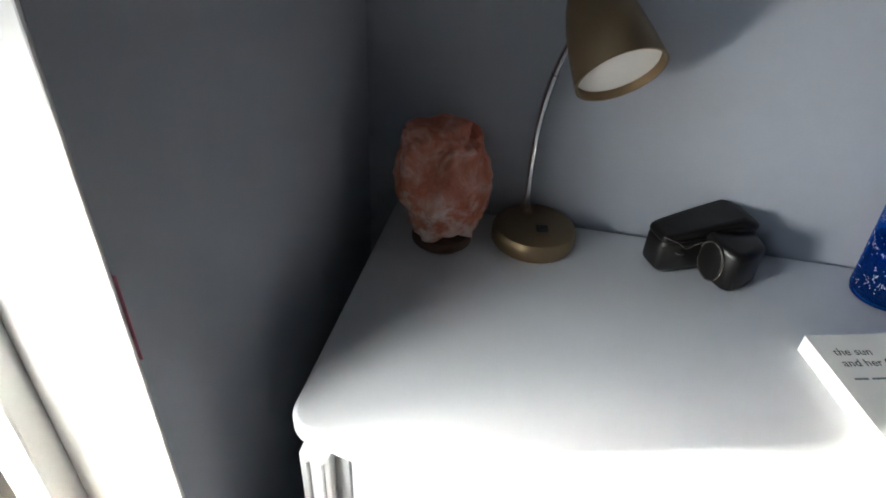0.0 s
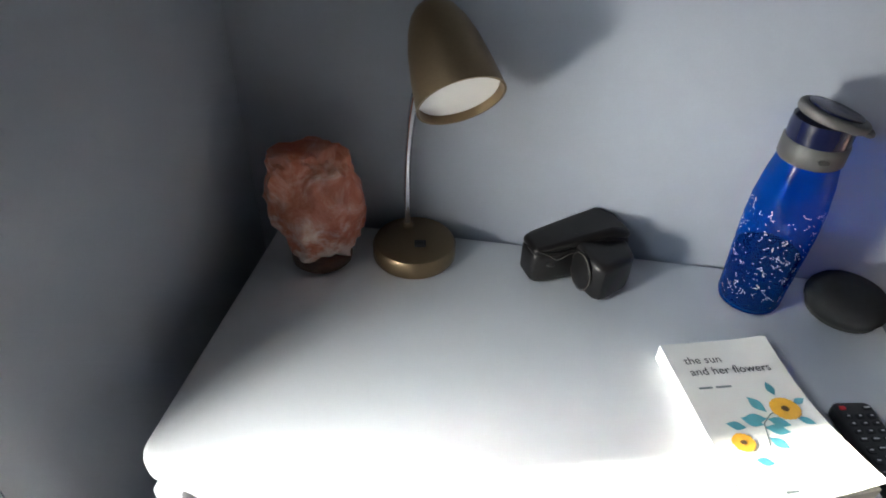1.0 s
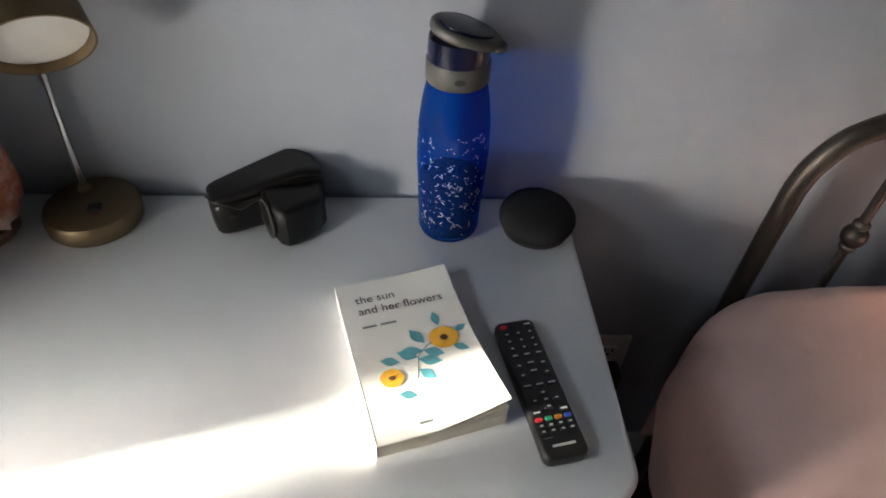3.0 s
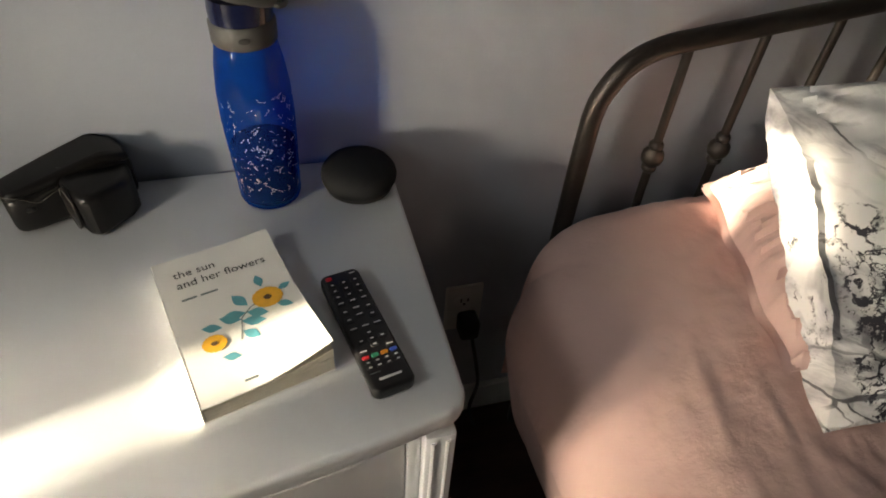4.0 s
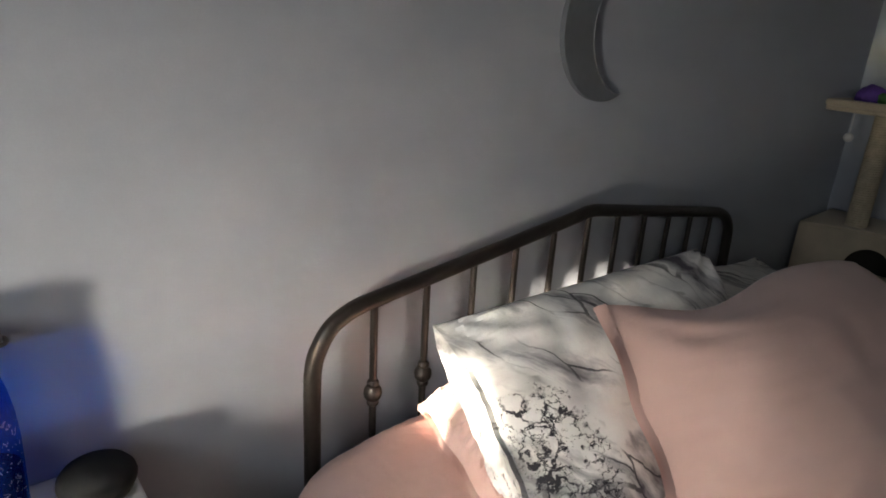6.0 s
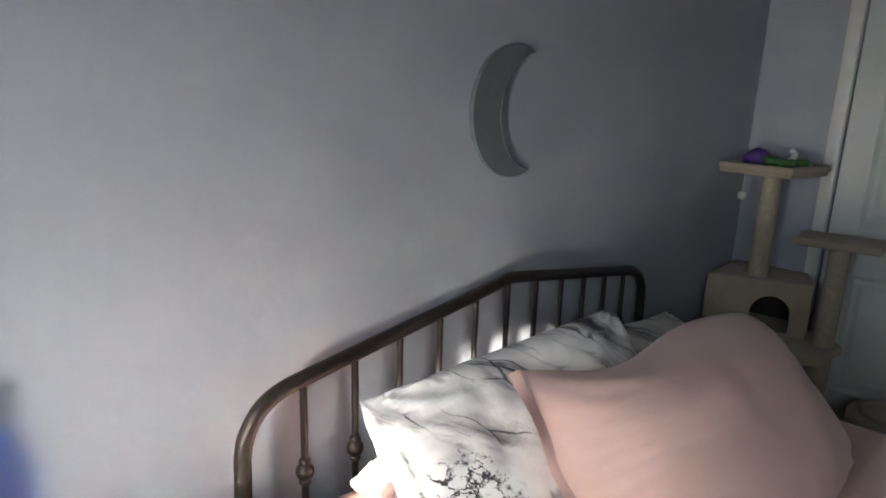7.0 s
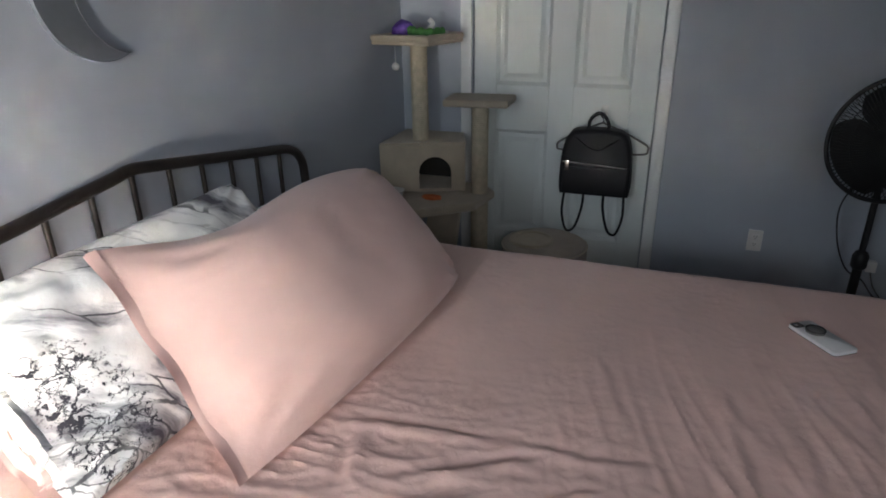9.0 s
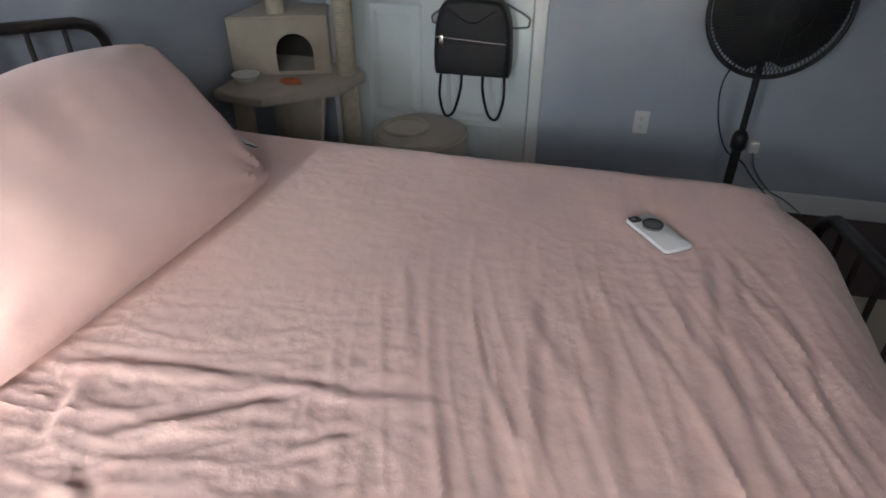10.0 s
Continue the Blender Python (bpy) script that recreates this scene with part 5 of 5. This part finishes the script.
    part("middle_perch", prism([(3.50, -0.27), (3.525, -0.545), (3.345, -0.555), (3.315, -0.29)], 0.980, 1.012, 0.010, 3), CARPET, t)
    ramp_b = box((-0.012, -0.08, 0), (0.012, 0.08, 0.45), 0.006)
    part("ramp", moved(ramp_b, pose(3.20, -0.275, FLOOR + 0.02, 0, 14, -14)), CARPET, t)
    part("ball_string", tube([(3.345, -0.075, 1.222), (3.345, -0.075, 1.145)], 0.0012, 6), WHITEF, t)
    bm = bmesh.new()
    bmesh.ops.create_icosphere(bm, subdivisions=3, radius=0.016)
    for v in bm.verts:
        v.co *= 1 + 0.12 * noise.noise(v.co * 160)
    part("pompom", moved(bm, Matrix.Translation((3.345, -0.075, 1.132))), WHITEF, t, "white pompom")


build_cat_tree()


def lump(name, at, size, mat, label, category, seed=0, rough=0.25):
    t = thing(name, pose(*at), label, category)
    bm = bmesh.new()
    bmesh.ops.create_icosphere(bm, subdivisions=3, radius=1)
    for v in bm.verts:
        v.co *= 1 + rough * noise.noise(v.co * 1.7 + Vector((seed, 0, 0))) + 0.1 * noise.noise(v.co * 5)
        v.co = Vector((v.co.x * size[0], v.co.y * size[1], max(0, (v.co.z + 0.85) * size[2])))
    part("stuffing", bm, mat, t)
    return t


lump("purple_plush_ball", (3.385, -0.100, 1.240), (0.042, 0.045, 0.038), PURPLE, "purple plush cat toy on the top perch", "cat toy", 1)
snake = thing("green_plush_toy", pose(3.37, -0.19, 1.240), "green plush cat toy lying on the top perch", "cat toy")
part("plush_body", tube(smooth_line([(0.01, 0.06, 0.03), (-0.03, 0.03, 0.03), (-0.05, -0.02, 0.028), (-0.01, -0.05, 0.024), (0.03, -0.075, 0.03)], 6), lambda k: 0.017 + 0.004 * math.sin(k * 1.3), 10), GREEN, snake)
part("white_tail", tube(smooth_line([(0.0, -0.02, 0.03), (0.02, -0.035, 0.055), (0.02, -0.02, 0.075)], 5), 0.010, 8), WHITEF, snake, "white plush tail")
lump("white_fluff_ball", (3.44, -0.26, 1.240), (0.016, 0.016, 0.016), WHITEF, "small white fluff ball on the perch", "cat toy", 3, 0.1)
dish = thing("white_dish", pose(3.235, -0.085, 0.602), "small white cat dish on the plush shelf", "dish")
part("bowl", lathe([(0.030, 0.0), (0.036, 0.004), (0.050, 0.026), (0.052, 0.030), (0.049, 0.030), (0.034, 0.008), (0, 0.006)], 32), IVORY, dish)
lump("orange_toy", (3.255, -0.255, 0.602), (0.026, 0.045, 0.011), ORANGE, "flat orange cat toy on the shelf", "cat toy", 6)


def build_tub():
    t = thing("round_cat_bed", pose(3.385, -0.722, FLOOR), "taupe round drum-shaped cat bed with rimmed top", "cat bed")
    prof = [(0.165, 0.0), (0.178, 0.01), (0.182, 0.10), (0.182, 0.272), (0.176, 0.292), (0.164, 0.298), (0.0, 0.300)]
    part("drum", lathe(prof, 48), TUB, t)
    # a shallow padded rim round the entrance on top, nearer one side
    ring = [(0.086 * math.cos(a), 0.086 * math.sin(a), 0.302) for a in (2 * math.pi * k / 40 for k in range(40))]
    part("entrance_rim", moved(tube(ring, 0.010, 8, closed=True), Matrix.Translation((-0.01, 0.055, 0))), CARPET, t)
    part("entrance_cushion", lathe([(0.0, 0.299), (0.084, 0.299), (0.080, 0.304), (0.0, 0.3045)], 36, (-0.01, 0.055, 0)), CARPET, t, "flat cushion inside the rim")
    part("piping", tube([(0.181 * math.cos(a), 0.181 * math.sin(a), 0.285) for a in (2 * math.pi * k / 40 for k in range(40))], 0.004, 6, closed=True), CARPET, t)


build_tub()


# ---- backpack on its hanger ----
def build_backpack():
    hook = thing("over_door_hook", pose(EAST + 0.011, -0.905, 0.945), "small white stick-on hook holding a hanger", "hook")
    part("hook_plate", box((-0.006, -0.014, -0.02), (0.0, 0.014, 0.02), 0.002), IVORY, hook)
    part("prong", tube(smooth_line([(-0.005, 0, -0.005), (-0.02, 0, -0.016), (-0.03, 0, -0.004)], 6), 0.003, 8), IVORY, hook)
    h = thing("coat_hanger", pose(3.588, -0.908, 0.80), "grey plastic coat hanger hung on the door", "hanger")
    part("wire_frame", tube(smooth_line([(0, 0, 0.10), (0, 0.07, 0.07), (0, 0.175, 0.012), (0, 0.188, -0.014), (0, 0.165, -0.026), (0, 0, -0.028), (0, -0.165, -0.026), (0, -0.188, -0.006), (0, -0.175, 0.018), (0, -0.07, 0.07), (0, 0.0, 0.098)], 8), 0.0042, 8), GREYC, h)
    part("hanger_hook", tube(smooth_line([(0, 0, 0.098), (0, 0.002, 0.115), (0, 0.012, 0.128), (0, 0.006, 0.140), (0, -0.006, 0.138)], 6), 0.0028, 8), CHROME, h)
    t = thing("backpack", pose(3.530, -0.897, 0.605), "small black nylon backpack with silver zip", "backpack")
    shape = [(0.142, 0.0), (0.148, 0.04), (0.146, 0.12), (0.138, 0.20), (0.118, 0.255), (0.075, 0.280)]
    outline = [(-y, z) for y, z in shape] + [(y, z) for y, z in shape[::-1]]
    outline = [(p.x, p.y) for p in smooth_line([(y, z, 0) for y, z in outline], 4)]
    body = moved(prism(outline, -0.048, 0.048, 0.022, 4), Matrix(((0, 0, 1, 0), (1, 0, 0, 0), (0, 1, 0, 0), (0, 0, 0, 1))))
    for v in body.verts:
        v.co.x += 0.006 * noise.noise(v.co * 14)
    part("bag_body", body, NYLON, t)
    pocket = [(-0.132, 0.010), (-0.138, 0.135), (0.134, 0.125), (0.130, 0.010)]
    part("front_pocket", moved(prism(pocket, 0, 0.014, 0.006, 3), Matrix(((0, 0, -1, -0.047), (1, 0, 0, 0), (0, 1, 0, 0), (0, 0, 0, 1)))), NYLON, t)
    z = part("zip", tube([(-0.0565, 0.134, 0.147), (-0.0585, 0.0, 0.141), (-0.0565, -0.130, 0.133)], 0.0026, 8), ZIP, t, "silver zip across the front")
    part("zip_pull", box((-0.064, 0.104, 0.112), (-0.058, 0.122, 0.154), 0.0015), ZIP, z)
    part("fold_line", tube(smooth_line([(-0.050, 0.09, 0.25), (-0.0535, 0.0, 0.20), (-0.050, -0.09, 0.25)], 6), 0.0025, 6), NYLON, t)
    part("carry_handle", tube(smooth_line([(-0.012, 0.042, 0.268), (-0.014, 0.034, 0.318), (-0.012, 0.0, 0.345), (-0.010, -0.034, 0.316), (-0.010, -0.044, 0.266)], 6), 0.0075, 10), NYLON, t)
    for s in (1, -1):
        part("shoulder_strap", tube(smooth_line([(-0.01, s * 0.125, 0.008), (-0.024, s * 0.128, -0.09), (-0.030, s * 0.105, -0.165), (-0.028, s * 0.070, -0.150), (-0.022, s * 0.045, -0.06), (-0.012, s * 0.042, 0.010)], 8), 0.0055, 8), NYLON, t)


build_backpack()


# ---- fan ----
def build_fan():
    t = thing("pedestal_fan", pose(3.345, -1.870, FLOOR - 0.0, 0, 0, 8), "black pedestal fan with round wire cage, switched off", "fan")
    part("base", lathe([(0, 0), (0.19, 0), (0.195, 0.008), (0.185, 0.02), (0.09, 0.035), (0.03, 0.055), (0.022, 0.09), (0, 0.09)], 48), FANM, t)
    part("lower_pole", tube([(0, 0, 0.06), (0, 0, 0.40)], 0.016, 16), FANM, t)
    part("height_collar", lathe([(0.018, 0.35), (0.026, 0.36), (0.027, 0.40), (0.020, 0.415), (0.012, 0.42)], 20), FANM, t)
    part("upper_pole", tube([(0, 0, 0.40), (0, 0, 0.74)], 0.011, 14), FANM, t)
    part("control_box", box((-0.035, -0.038, 0.66), (0.035, 0.038, 0.76), 0.012, 3), FANM, t)
    # head faces local -x, tipped a little
    head = pose(-0.02, 0, 0.825, 0, 0, 0) @ pose(0, 0, 0, 0, -90, 0)
    part("motor", moved(lathe([(0, -0.15), (0.045, -0.145), (0.062, -0.11), (0.064, -0.05), (0.05, -0.03), (0, -0.03)], 32), head), FANM, t)
    R = 0.208
    cage = part("cage_rim", moved(tube([(R * math.cos(a), R * math.sin(a), 0.02) for a in (2 * math.pi * k / 64 for k in range(64))], 0.0075, 10, closed=True), head), FANM, t)
    part("hub_badge", moved(lathe([(0.032, 0.062), (0.034, 0.066), (0.030, 0.071), (0, 0.073)], 28), head), FANM, cage)
    for side, name, bow in ((1, "front_grille", 0.047), (-1, "back_grille", -0.042)):
        bm = bmesh.new()
        n = 96
        for k in range(n):
            a = 2 * math.pi * k / n
            pts = [(r * math.cos(a + 0.25 * side * (1 - r / R)), r * math.sin(a + 0.25 * side * (1 - r / R)), 0.02 + bow * (1 - (r / R) ** 3)) for r in (0.03, 0.08, 0.13, 0.17, 0.192, R)]
            tube(pts, 0.0014, 4, bm=bm)
        for rr in (0.085, 0.15):
            tube([(rr * math.cos(a), rr * math.sin(a), 0.021 + bow * (1 - (rr / R) ** 3)) for a in (2 * math.pi * k / 48 for k in range(48))], 0.0013, 4, bm=bm, closed=True)
        part(name, moved(bm, head), FANM, cage)
    for k in range(3):
        bm = bmesh.new()
        a0 = 2 * math.pi * k / 3
        rows = []
        for i in range(9):
            r = 0.03 + 0.163 * i / 8
            w = 0.95 + 1.15 * math.sin(math.pi * (0.15 + 0.7 * i / 8))
            rows.append([bm.verts.new((r * math.cos(a0 + w * (j / 6 - 0.5)), r * math.sin(a0 + w * (j / 6 - 0.5)), 0.012 + 0.032 * (j / 6 - 0.5))) for j in range(7)])
        for r0, r1 in zip(rows, rows[1:]):
            for j in range(6):
                bm.faces.new((r0[j], r0[j + 1], r1[j + 1], r1[j]))
        bmesh.ops.solidify(bm, geom=bm.faces[:], thickness=0.003)
        part("blade", moved(bm, head), FANM, t)
    part("power_cord", tube(smooth_line([(0.03, 0.03, 0.70), (0.045, 0.085, 0.58), (0.04, 0.075, 0.45), (0.05, 0.02, 0.33), (0.08, -0.06, 0.27), (0.12, -0.12, 0.20), (0.10, -0.20, 0.12), (0.05, -0.28, 0.06), (0.1, -0.4, 0.006)], 8), 0.003, 8), RUBBER, t)


build_fan()
adapter = thing("power_adapter", pose(EAST, -1.985, 0.385, 0, 0, -90), "small white power adapter plugged into the wall", "adapter")
part("adapter_body", box((-0.018, -0.034, -0.022), (0.018, -0.001, 0.022), 0.005, 3), IVORY, adapter)
part("adapter_cord", tube(smooth_line([(0.0, -0.03, -0.02), (0.02, -0.05, -0.08), (0.09, -0.05, -0.16), (0.16, -0.04, -0.20), (0.24, -0.05, -0.255)], 8), 0.0028, 8), GREYC, adapter)


def build_ottoman():
    t = thing("storage_ottoman", pose(2.20, -2.235, FLOOR), "beige fabric storage ottoman at the foot of the bed", "ottoman")
    part("box", box((-0.43, -0.195, 0.012), (0.43, 0.195, 0.235), 0.012, 3), TUB, t)
    part("lid", box((-0.44, -0.205, 0.237), (0.44, 0.205, 0.285), 0.016, 3), CARPET, t, "padded beige lid")
    for x in (-0.38, 0.38):
        for y in (-0.15, 0.15):
            part("foot", lathe([(0.018, 0), (0.022, 0.004), (0.022, 0.013)], 16, (x, y, 0)), RUBBER, t)


build_ottoman()
